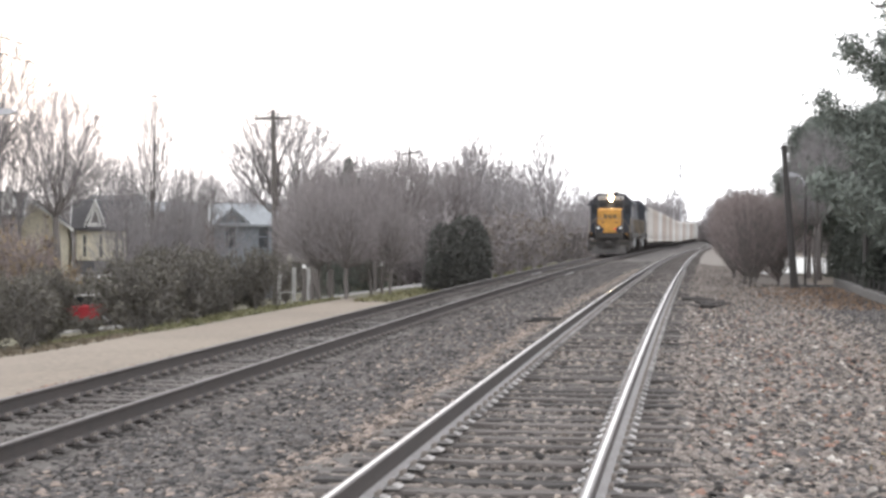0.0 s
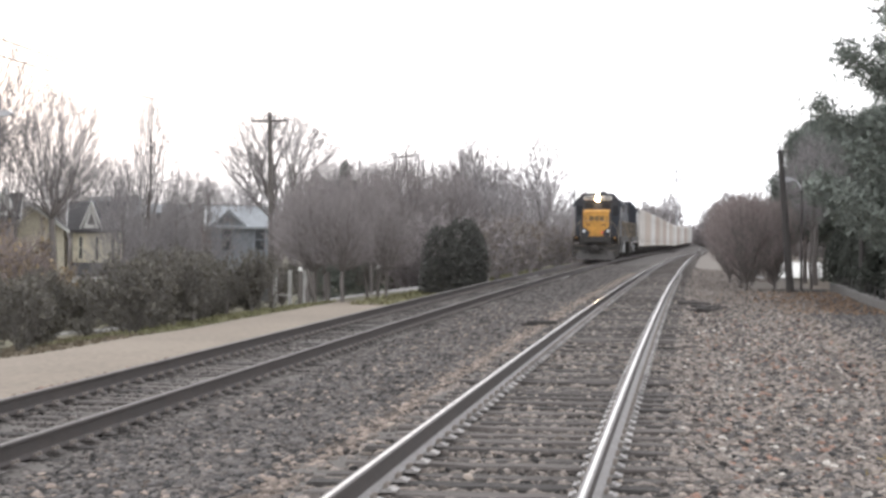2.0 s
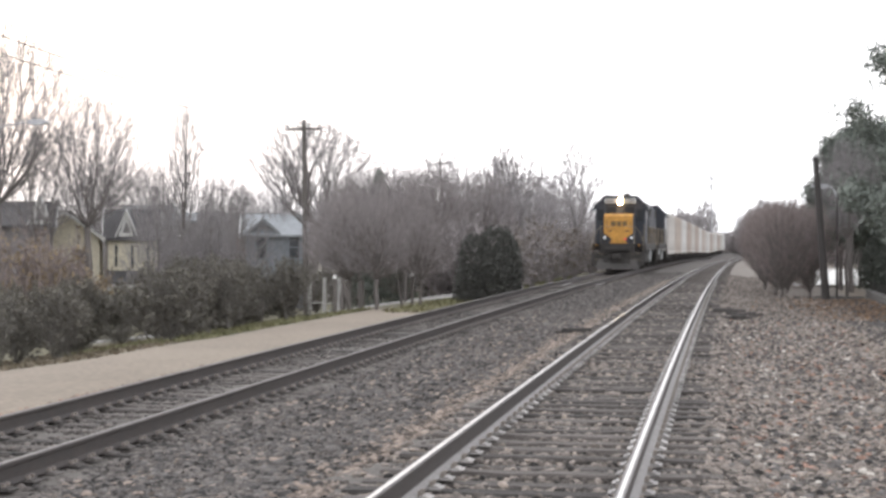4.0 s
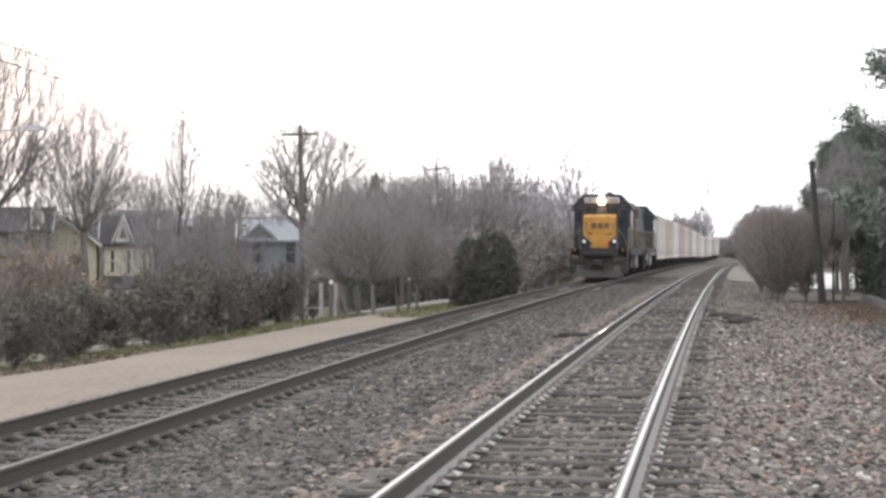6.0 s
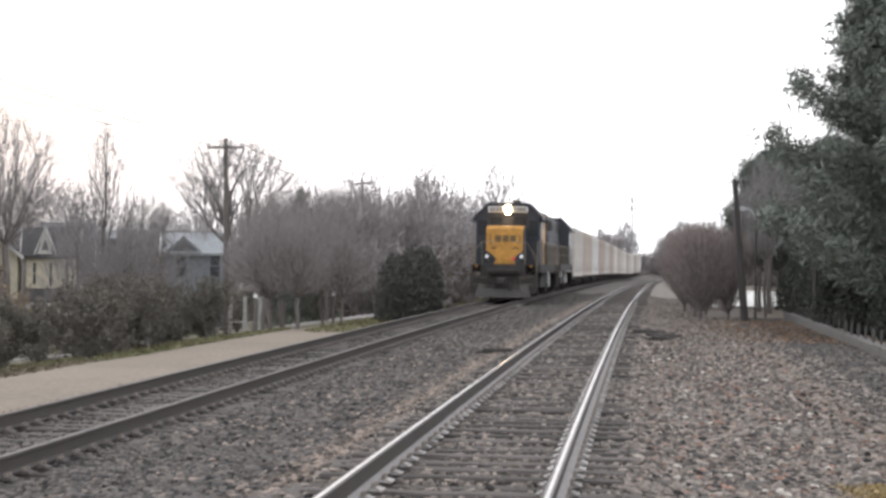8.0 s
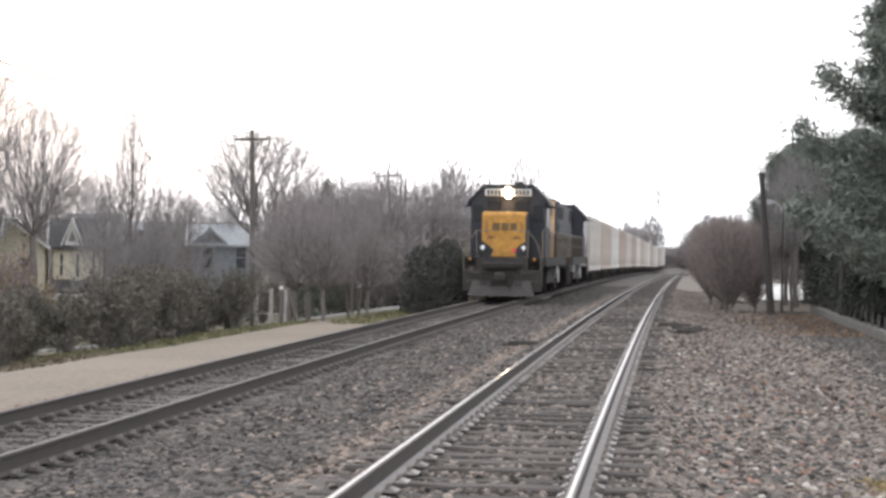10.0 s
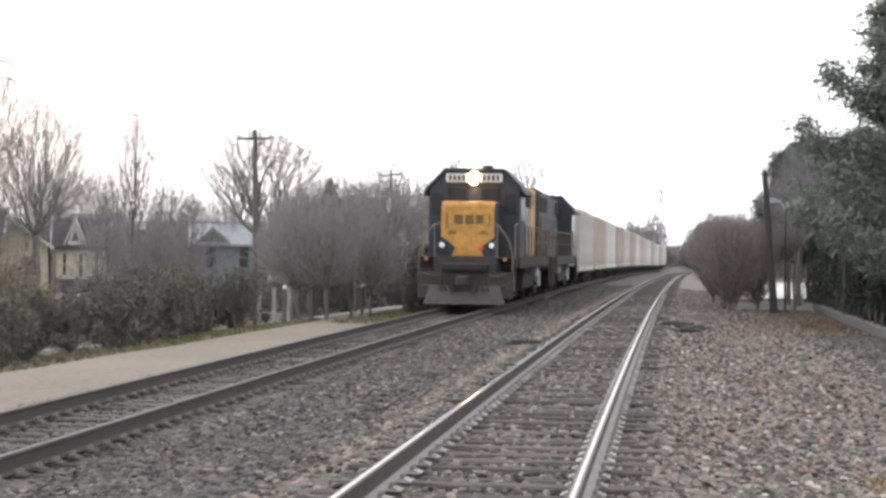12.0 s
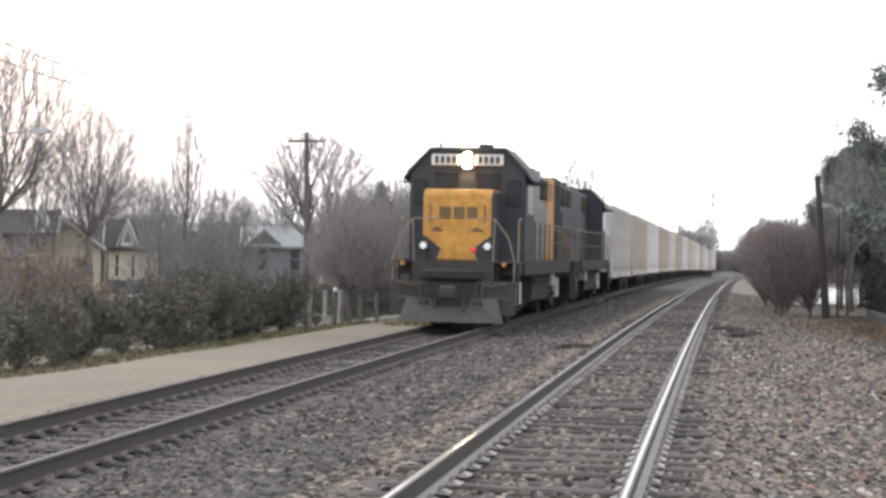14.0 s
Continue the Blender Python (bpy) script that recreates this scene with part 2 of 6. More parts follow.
# ---- small mesh tools ----
class Bag:
    """Collects vertices and faces (with material slots) for one mesh."""

    def __init__(self):
        self.v, self.f, self.m = [], [], []

    def add(self, verts, faces, slot=0):
        k = len(self.v)
        self.v.extend([tuple(p) for p in verts])
        self.f.extend([tuple(i + k for i in f) for f in faces])
        self.m.extend([slot] * len(faces))

    def box(self, x0, x1, y0, y1, z0, z1, slot=0, bevel=0.0, turn=None):
        """A block with chamfered edges where bevel is given."""
        if not bevel:
            vs = [(x, y, z) for z in (z0, z1) for y in (y0, y1) for x in (x0, x1)]
            fs = [(0, 2, 3, 1), (4, 5, 7, 6), (0, 1, 5, 4), (2, 6, 7, 3), (0, 4, 6, 2), (1, 3, 7, 5)]
        else:
            bm = bmesh.new()
            bmesh.ops.create_cube(bm, size=1.0)
            for p in bm.verts:
                p.co = Vector(((x0 + x1) / 2 + p.co.x * (x1 - x0), (y0 + y1) / 2 + p.co.y * (y1 - y0), (z0 + z1) / 2 + p.co.z * (z1 - z0)))
            bmesh.ops.bevel(bm, geom=bm.edges[:], offset=bevel, segments=1, affect="EDGES")
            bm.verts.index_update()
            vs = [p.co[:] for p in bm.verts]
            fs = [[p.index for p in f.verts] for f in bm.faces]
            bm.free()
        if turn is not None:
            vs = [(turn @ Vector(p))[:] for p in vs]
        self.add(vs, fs, slot)

    def tube(self, a, b, r0, r1, n=8, slot=0, caps=True):
        a, b = Vector(a), Vector(b)
        d = (b - a).normalized()
        s = d.orthogonal().normalized()
        t = d.cross(s)
        vs = []
        for p, r in ((a, r0), (b, r1)):
            for i in range(n):
                w = 2 * math.pi * i / n
                vs.append((p + (s * math.cos(w) + t * math.sin(w)) * r)[:])
        fs = [(i, (i + 1) % n, n + (i + 1) % n, n + i) for i in range(n)]
        if caps:
            fs += [tuple(range(n))[::-1], tuple(range(n, 2 * n))]
        self.add(vs, fs, slot)

    def path(self, pts, r, n=6, slot=0):
        """One bent rod along the points."""
        pts = [Vector(p) for p in pts]
        vs = []
        side = (pts[1] - pts[0]).orthogonal().normalized()
        for i, p in enumerate(pts):
            d = (pts[min(i + 1, len(pts) - 1)] - pts[max(i - 1, 0)]).normalized()
            side = (side - d * side.dot(d)).normalized()
            t = d.cross(side)
            for k in range(n):
                w = 2 * math.pi * k / n
                vs.append((p + (side * math.cos(w) + t * math.sin(w)) * r)[:])
        fs = [(i * n + k, i * n + (k + 1) % n, i * n + n + (k + 1) % n, i * n + n + k) for i in range(len(pts) - 1) for k in range(n)]
        fs += [tuple(range(n))[::-1], tuple(range(len(vs) - n, len(vs)))]
        self.add(vs, fs, slot)

    def extrude_y(self, outline, y0, y1, slot=0):
        """A prism of an (x, z) outline between y0 and y1."""
        n = len(outline)
        vs = [(x, y0, z) for x, z in outline] + [(x, y1, z) for x, z in outline]
        fs = [(i, (i + 1) % n, n + (i + 1) % n, n + i) for i in range(n)] + [tuple(range(n))[::-1], tuple(range(n, 2 * n))]
        self.add(vs, fs, slot)

    def extrude_x(self, outline, x0, x1, slot=0):
        """A prism of a (y, z) outline between x0 and x1."""
        n = len(outline)
        vs = [(x0, y, z) for y, z in outline] + [(x1, y, z) for y, z in outline]
        fs = [(i, n + i, n + (i + 1) % n, (i + 1) % n) for i in range(n)] + [tuple(range(n)), tuple(range(n, 2 * n))[::-1]]
        self.add(vs, fs, slot)

    def mesh(self, name, mats):
        me = bpy.data.meshes.new(name)
        me.from_pydata(self.v, [], self.f)
        for m in mats if isinstance(mats, (list, tuple)) else [mats]:
            me.materials.append(m)
        if any(self.m):
            me.polygons.foreach_set("material_index", self.m)
        me.update()
        bm = bmesh.new()
        bm.from_mesh(me)
        if len(bm.faces) < 4000:
            bmesh.ops.recalc_face_normals(bm, faces=bm.faces)
            bm.to_mesh(me)
        bm.free()
        return me


def part(name, bag, mats, parent, label="", at=None):
    """One mesh object under a thing or a part."""
    ob = new(name, bag.mesh(name, mats))
    ob.parent = parent
    if at is not None:
        ob.matrix_basis = at
    if label:
        ob["label"] = label
    return ob


def solid(name, verts, faces, mats, slots=None):
    """A mesh object from large arrays."""
    me = bpy.data.meshes.new(name)
    me.from_pydata(verts, [], faces)
    for m in mats if isinstance(mats, (list, tuple)) else [mats]:
        me.materials.append(m)
    if slots is not None:
        me.polygons.foreach_set("material_index", slots)
    me.update()
    return new(name, me)


def thing(name, label, category, group="", kind="", at=None):
    ob = tagged(new(name), label, category, group, kind)
    ob.empty_display_size = 0.3
    if at is not None:
        ob.matrix_basis = at
    return ob


# ---- the lie of the land: the line of the two tracks ----
SPACING, GAUGE = 5.194, 1.505


def line_x(y):
    """x of the near track's centre line."""
    if y < 0:
        return -1.3267 - 0.0087688 * y
    k = min(y, 400.0)
    x = -1.3267 - 0.0087688 * k + 1.1712e-4 * k ** 2 - 3.8403e-7 * k ** 3 + 5.2708e-10 * k ** 4
    return x + (y - k) * 0.035


def fall(y):
    k = min(max(y, 0.0), 300.0)
    return -1.7784e-5 * k * k


def far_rail_z(y):
    k = min(max(y, -20.0), 300.0)
    return fall(y) - 0.298 + 0.0021172 * k


PROFILE = [(-600, -5.0), (-90, -5.0), (-45, -4.1), (-24, -2.6), (-17, -1.75), (-13.5, -1.2), (-11.0, -0.86), (-7.9, -0.80), (-7.0, -0.47), (-6.55, -0.25),
           (-3.85, -0.25), (-2.7, -0.33), (-1.75, -0.29), (-1.35, -0.25), (1.35, -0.25), (2.1, -0.37), (3.2, -0.42), (6.0, -0.42), (12, -0.5), (40, -0.8), (600, -0.9)]


def ground_z(x, y):
    u = x - line_x(y)
    for (a, za), (b, zb) in zip(PROFILE, PROFILE[1:]):
        if u <= b:
            z = za + (zb - za) * (u - a) / (b - a)
            break
    else:
        z = PROFILE[-1][1]
    w = min(max((-u - 2.2) / 1.8, 0.0), 1.0) * min(max((u + 9.0) / 2.0, 0.0), 1.0)
    base = fall(y)
    return z + base + w * (far_rail_z(y) - base + 0.015)


# ---- ground: one sheet to the horizon ----
def build_ground():
    us = [-600, -300, -160, -90, -60, -45, -34, -24, -20, -17, -15, -13.5, -12, -11.0, -10, -9, -7.9, -7.4, -7.0, -6.55, -5.9, -5.2, -4.5, -3.85, -3.3, -2.7, -2.2, -1.75,
          -1.35, -0.7, 0, 0.7, 1.35, 1.7, 2.1, 2.6, 3.2, 4, 5, 6.0, 8, 12, 20, 40, 90, 200, 600]
    ys = list(np.arange(-40, 60, 1.0)) + list(np.arange(60, 160, 4.0)) + list(np.arange(160, 420, 12.0)) + [450, 520, 640, 800, 1000, 1300, 1800, 2600]
    verts, faces, slots = [], [], []
    for y in ys:
        for u in us:
            x = line_x(y) + u
            z = ground_z(x, y)
            rough = 0.035 if -7 < u < 6 else 0.12 if u < -14 or u > 6 else 0.03
            z += (noise.noise((x * 0.9, y * 0.9, 0)) + 0.5 * noise.noise((x * 2.3, y * 2.3, 4))) * rough
            verts.append((x, y, z))
    n = len(us)
    for j in range(len(ys) - 1):
        ym = (ys[j] + ys[j + 1]) / 2
        for i in range(n - 1):
            u = (us[i] + us[i + 1]) / 2
            faces.append((j * n + i, j * n + i + 1, j * n + n + i + 1, j * n + n + i))
            edge = 11.1 + max(0, 46 - ym) * 0.16 - max(0, ym - 62) * 0.2
            slot = 0
            if u < -7.4:
                slot = 2 if u > -edge and ym < 78 else 3
            elif u > 5.5 or (u > 4 and ym < 44):
                slot = 4
            elif u > 1.3:
                slot = 1
            slots.append(slot)
    ob = solid("ground", verts, faces, [BALLAST, GRAVEL, LANE, GRASS, EARTH], slots)
    ob.data.polygons.foreach_set("use_smooth", [True] * len(faces))
    tagged(ob, "crushed stone ballast, gravel lane and grass verges", "ground", kind="structure")


build_ground()


def strip(name, label, path, width, mat, lift=0.03):
    """A paved strip that follows the ground along (x, y) points."""
    bag = Bag()
    pts = []
    for (ax, ay), (bx, by) in zip(path, path[1:]):
        steps = max(2, int(math.hypot(bx - ax, by - ay) / 1.5))
        pts += [(ax + (bx - ax) * i / steps, ay + (by - ay) * i / steps) for i in range(steps)]
    pts.append(path[-1])
    vs, fs = [], []
    for i, (x, y) in enumerate(pts):
        a, b = pts[max(i - 1, 0)], pts[min(i + 1, len(pts) - 1)]
        d = Vector((b[0] - a[0], b[1] - a[1])).normalized()
        for s in (-1, -0.33, 0.33, 1):
            px, py = x - d.y * s * width / 2, y + d.x * s * width / 2
            top = ground_z(px, py) + lift + (0.05 if abs(s) < 1 else 0)
            vs += [(px, py, top), (px, py, top - 0.25)]
    for i in range(len(pts) - 1):
        for k in range(3):
            a = i * 8 + k * 2
            fs.append((a, a + 2, a + 10, a + 8))
        fs += [(i * 8, i * 8 + 8, i * 8 + 9, i * 8 + 1), (i * 8 + 6, i * 8 + 7, i * 8 + 15, i * 8 + 14)]
    bag.add(vs, fs)
    ob = new(name, bag.mesh(name, mat))
    return tagged(ob, label, "road", kind="structure")


# ---- the two tracks ----
RAIL_OUTLINE = [(-0.070, -0.185), (0.070, -0.185), (0.070, -0.172), (0.012, -0.150), (0.012, -0.045), (0.036, -0.034), (0.037, -0.008), (0.029, -0.001), (0.014, 0.0), (-0.014, 0.0), (-0.029, -0.001), (-0.037, -0.008),
                (-0.036, -0.034), (-0.012, -0.045), (-0.012, -0.150), (-0.070, -0.172)]
RAIL_SLOTS = [0, 2, 2, 0, 0, 0, 0, 3, 1, 3, 0, 0, 0, 0, 2, 2]


def track_point(y, off, which):
    dx = (line_x(y + 0.5) - line_x(y - 0.5))
    n = math.hypot(1, dx)
    off = off - (SPACING if which else 0)
    return line_x(y) + off / n, y - off * dx / n, (far_rail_z(y) if which else fall(y)), math.atan2(-dx, 1)


TIE_ROWS = {0: [], 1: []}


def build_track(which, label):
    track = thing("railway_track", label, "railway track", group="railway tracks", kind="structure")
    ys = list(np.arange(-30, 80, 1.0)) + list(np.arange(80, 620, 4.0))
    for side in (-1, 1):
        verts, faces, slots = [], [], []
        n = len(RAIL_OUTLINE)
        for y in ys:
            for px, pz in RAIL_OUTLINE:
                x, yy, z, _ = track_point(y, side * GAUGE / 2 + px, which)
                verts.append((x, yy, z + pz))
        for j in range(len(ys) - 1):
            for i in range(n):
                k = (i + 1) % n
                faces.append((j * n + i, j * n + n + i, j * n + n + k, j * n + k)[::-1])
                slots.append(RAIL_SLOTS[i])
        ob = solid("rail", verts, faces, [RAIL_SIDE, RAIL_TOP_DULL if which else RAIL_TOP, RAIL_SIDE if which else RAIL_FOOT, RAIL_SIDE if which else RAIL_TOP_DULL], slots)
        ob.parent = track
        ob["label"] = "rusty steel rail with a dulled head" if which else "rusty steel rail with a polished head"
    # ties: four worn variants, those past 80 m joined
    rng = random.Random(11 + which)
    kinds = []
    for k in range(5):
        bag = Bag()
        w, h = 0.115 + rng.uniform(-0.012, 0.008), 0.17
        ends = [-1.29 + rng.uniform(-0.05, 0.05), 1.29 + rng.uniform(-0.05, 0.05)]
        xs = [ends[0] + (ends[1] - ends[0]) * i / 8 for i in range(9)]
        vs, fs = [], []
        for x in xs:
            j = [rng.uniform(-0.012, 0.012) for _ in range(6)]
            vs += [(x, -w + j[0], -h), (x, -w + j[1], -0.02), (x, -w * 0.82, 0.0 + j[2] * 0.5), (x, w * 0.82, 0.0 + j[3] * 0.5), (x, w + j[4], -0.02), (x, w + j[5], -h)]
        for i in range(8):
            for q in range(5):
                fs.append((i * 6 + q, i * 6 + q + 1, i * 6 + q + 7, i * 6 + q + 6))
        fs += [(0, 1, 2, 3, 4, 5), tuple(range(48, 54))[::-1]]
        bag.add(vs, fs)
        kinds.append(bag.mesh("tie", TIE))
    plate = Bag()
    plate.box(-0.165, 0.165, -0.095, 0.095, 0.0, 0.018, 0, 0.004)
    plate.box(-0.135, -0.085, -0.08, 0.08, 0.018, 0.03)
    plate.box(0.085, 0.135, -0.08, 0.08, 0.018, 0.03)
    for sx in (-0.092, 0.092):
        for sy in (-0.05, 0.05):
            plate.box(sx - 0.016, sx + 0.016, sy - 0.014, sy + 0.014, 0.02, 0.062, 1)
    plate_me = plate.mesh("tie_plate", [PLATE_GRIMY if which else PLATE, SPIKE])
    far, near_plates = Bag(), Bag()
    y, count = -28.0, 0
    while y < 330:
        TIE_ROWS[which].append(y)
        x, yy, z, turn = track_point(y, rng.uniform(-0.06, 0.06), which)
        tilt = rng.uniform(-2.2, 2.2)
        dz = rng.choice((-0.008, -0.016, -0.032)) + rng.uniform(-0.008, 0.01)
        m = Matrix.Translation((x, yy, z - 0.20 + dz)) @ Matrix.Rotation(turn + radians(tilt), 4, "Z")
        if y < 85:
            ob = new("tie", rng.choice(kinds))
            ob.parent, ob.matrix_basis = track, m
            for side in (-1, 1):
                px, py, pz, _ = track_point(y, side * GAUGE / 2, which)
                if y < 9 or y > 80:
                    near_plates.box(px - 0.165, px + 0.165, py - 0.09, py + 0.09, pz - 0.204, pz - 0.186)
                    continue
                p = new("tie_plate", plate_me)
                p.parent, p.matrix_basis = track, Matrix.Translation((px, py, pz - 0.204)) @ Matrix.Rotation(turn, 4, "Z")
        else:
            far.box(-1.29, 1.29, -0.11, 0.11, -0.17, 0.0, 0, 0, m)
        y += 0.52 + rng.uniform(-0.05, 0.05)
        count += 1
    part("other_tie_plates", near_plates, PLATE, track, "more steel tie plates along the line")["kind"] = "stuff"
    part("distant_ties", far, TIE, track, "weathered wooden ties further along the line")["kind"] = "stuff"
    return track


build_track(0, "weathered single track with polished rails on wooden ties")
build_track(1, "second railway track on wooden ties carrying the freight train")


# ---- rolling stock; y runs to the rear, the front looks towards -y ----
def wheelset_mesh(r):
    bag = Bag()
    bag.tube((-0.9, 0, 0), (0.9, 0, 0), 0.08, 0.08, 8)
    for s in (-1, 1):
        bag.tube((s * 0.68, 0, 0), (s * 0.72, 0, 0), r + 0.025, r + 0.025, 24)
        bag.tube((s * 0.72, 0, 0), (s * 0.82, 0, 0), r, r * 0.99, 24)
        bag.tube((s * 0.82, 0, 0), (s * 0.86, 0, 0), r * 0.45, r * 0.3, 12)
        for k in range(3):
            a = k * 2.1
            bag.tube((s * 0.82, math.cos(a) * r * 0.6, math.sin(a) * r * 0.6), (s * 0.835, math.cos(a) * r * 0.6, math.sin(a) * r * 0.6), 0.05, 0.05, 6)
    return bag.mesh("wheelset", UNDER)


LOCO_WHEELS, CAR_WHEELS = wheelset_mesh(0.508), wheelset_mesh(0.42)


def truck_bag(base, r, heavy):
    """A truck's side frames, bolster, springs and journal boxes."""
    bag = Bag()
    for s in (-1, 1):
        x0, x1 = s * 0.93, s * 1.13
        a, b = min(x0, x1), max(x0, x1)
        bag.extrude_x([(-base / 2 - 0.35, r - 0.1), (-base / 2 - 0.3, r + 0.16), (-base * 0.28, r + 0.2), (-0.35, r + (0.3 if heavy else 0.26)), (0.35, r + (0.3 if heavy else 0.26)), (base * 0.28, r + 0.2),
                       (base / 2 + 0.3, r + 0.16), (base / 2 + 0.35, r - 0.1), (base * 0.3, r - 0.08), (0.4, r - 0.28), (-0.4, r - 0.28), (-base * 0.3, r - 0.08)], a, b)
        for q in (-1, 1):
            bag.box(b if s > 0 else a - 0.08, b + 0.08 if s > 0 else a, q * base / 2 - 0.13, q * base / 2 + 0.13, r - 0.13, r + 0.13, 0, 0.02)
            bag.tube((s * 1.03, q * 0.25, r - 0.2), (s * 1.03, q * 0.25, r + 0.2), 0.09, 0.09, 8)
        if heavy:
            bag.tube((s * 1.18, -base * 0.28, r + 0.1), (s * 1.18, base * 0.28, r + 0.1), 0.07, 0.07, 8)
    bag.box(-0.95, 0.95, -0.25, 0.25, r - 0.05, r + 0.25, 0, 0.03)
    return bag


def coupler(bag, y, d):
    bag.box(-0.13, 0.13, min(y, y + d * 0.55), max(y, y + d * 0.55), 0.76, 1.0, 0, 0.02)
    bag.box(-0.21, 0.19, min(y + d * 0.5, y + d * 0.82), max(y + d * 0.5, y + d * 0.82), 0.70, 1.04, 0, 0.06)
    bag.tube((0.3, y, 0.85), (0.34, y + d * 0.4, 0.42), 0.035, 0.035, 6)
    bag.tube((-0.42, y, 0.85), (-0.36, y + d * 0.4, 0.5), 0.035, 0.035, 6)


def locomotive(label, lead):
    loco = thing("locomotive", label, "locomotive", group="locomotives hauling the train")
    hood_mat = LOCO_GREY if lead else LOCO_BLUE
    # underframe, steps, pilots
    b = Bag()
    b.box(-1.50, 1.50, -7.5, 7.5, 1.28, 1.62, 0, 0.02)
    b.box(-1.02, 1.02, -8.34, 8.34, 1.1, 1.60, 0, 0.02)
    for d in (-1, 1):
        b.box(-1.5, 1.5, min(d * 7.4, d * 8.36), max(d * 7.4, d * 8.36), 1.585, 1.625, 0, 0.01)
    b.box(-0.9, 0.9, -7.9, 7.9, 1.0, 1.3, 0, 0.03)
    part("underframe", b, UNDER, loco)
    for s in (-1, 1):
        b = Bag()
        b.box(s * 1.53 - 0.03, s * 1.53 + 0.03, -6.4, 6.4, 1.27, 1.66, 0, 0.01)
        part("side_sill", b, UNDER, loco)
    for d in (-1, 1):
        b = Bag()
        b.box(-1.52, 1.52, d * 8.38 - 0.06, d * 8.38 + 0.06, 0.3, 1.14, 0, 0.02)
        part("pilot_plate", b, UNDER, loco)
        b = Bag()
        yo, yi = d * 8.75, d * 8.42
        outline = [(-1.12, 0.72), (-1.3, 0.13), (1.3, 0.13), (1.12, 0.72), (0.5, 0.72), (0.42, 0.5), (-0.42, 0.5), (-0.5, 0.72)]
        vs = []
        for yy, push in ((yi, 0), (yi + d * 0.03, 0)):
            for x, z in outline:
                vs.append((x, yy + d * (0.42 - 0.2 * abs(x)) * (1 if z < 0.5 else 0.25), z))
        n = len(outline)
        b.add(vs, [(i, (i + 1) % n, n + (i + 1) % n, n + i) for i in range(n)] + [(0, 1, 6, 7), (1, 2, 5, 6), (2, 3, 4, 5), (n, n + 7, n + 6, n + 1), (n + 1, n + 6, n + 5, n + 2), (n + 2, n + 5, n + 4, n + 3)])
        part("snow_plough", b, PLOUGH, loco, "weathered dark steel plough")
        b = Bag()
        coupler(b, d * 8.4, d)
        part("coupler", b, UNDER, loco)
        for hx in (-0.75, -0.6, 0.6, 0.75):
            b = Bag()
            b.path([(hx, d * 8.42, 1.15), (hx * 1.02, d * 8.62, 0.9), (hx, d * 8.66, 0.62), (hx * 0.97, d * 8.5, 0.55)], 0.028)
            part("air_hose", b, UNDER, loco, "black rubber air hose")
        b = Bag()
        b.box(-0.75, 0.75, min(d * 8.4, d * 8.62), max(d * 8.4, d * 8.62), 1.2, 1.42, 0, 0.03)
        for k in range(3):
            b.box(-0.75, 0.75, min(d * 8.6, d * 8.66), max(d * 8.6, d * 8.66), 1.22 + k * 0.07, 1.25 + k * 0.07)
        part("anticlimber", b, UNDER, loco)
        b = Bag()
        b.box(-1.02, 1.02, min(d * 8.3, d * 8.36), max(d * 8.3, d * 8.36), 1.1, 1.64, 0, 0.015)
        part("end_plate", b, UNDER, loco)
        for s in (-1, 1):
            b = Bag()
            b.tube((s * 1.26, d * 8.34, 1.56), (s * 1.26, d * 8.42, 1.56), 0.06, 0.055, 12)
            part("step_light", b, AMBER, loco, "small amber step light")
            b = Bag()
            b.path([(s * 0.62, d * 8.46, 1.1), (s * 0.98, d * 8.5, 1.02), (s * 1.34, d * 8.46, 1.1)], 0.016, 5)
            part("uncoupling_lever", b, RAILING, loco, "thin bent uncoupling lever")
            b = Bag()
            b.path([(s * 0.9, d * 8.46, 0.62), (s * 0.9, d * 8.5, 0.72), (s * 1.36, d * 8.5, 0.72), (s * 1.36, d * 8.46, 0.62)], 0.014, 5)
            part("grab_iron", b, RAILING, loco, "thin steel grab iron")
        # stepwells at the corners
        for s in (-1, 1):
            b = Bag()
            b.box(s * 1.08 - 0.02, s * 1.08 + 0.02, min(d * 7.5, d * 8.2), max(d * 7.5, d * 8.2), 0.4, 1.6)
            well = part("stepwell", b, UNDER, loco)
            for k in range(4):
                z = 0.42 + k * 0.3
                b = Bag()
                b.box(s * 1.3 - 0.2, s * 1.3 + 0.2, min(d * 7.55, d * 8.1), max(d * 7.55, d * 8.1), z, z + 0.035)
                part("step", b, UNDER, well)
            for a, c in ((8.12, 8.32), (7.35, 7.52)):
                b = Bag()
                b.box(s * 1.51 - 0.02, s * 1.51 + 0.02, min(d * a, d * c), max(d * a, d * c), 0.4, 1.6)
                part("step_side", b, UNDER, well)
            # handrails
            b = Bag()
            b.path([(s * 1.5, d * 8.3, 0.75), (s * 1.5, d * 8.32, 1.7), (s * 1.36, d * 8.34, 2.2), (s * 1.02, d * 8.34, 2.66), (s * 0.35, d * 8.34, 2.68)], 0.017)
            b.path([(s * 0.98, d * 8.34, 1.62), (s * 1.02, d * 8.34, 2.66)], 0.015)
            b.path([(s * 1.5, d * 7.4, 0.75), (s * 1.5, d * 7.4, 2.66), (s * 1.5, d * 6.9, 2.72)], 0.022)
            part("handrail", b, HANDRAIL, loco, "yellow-tan tubular handrail")
    # short hood (nose)
    nose_y0, nose_y1, nw = -7.75, -6.1, 0.88
    b = Bag()
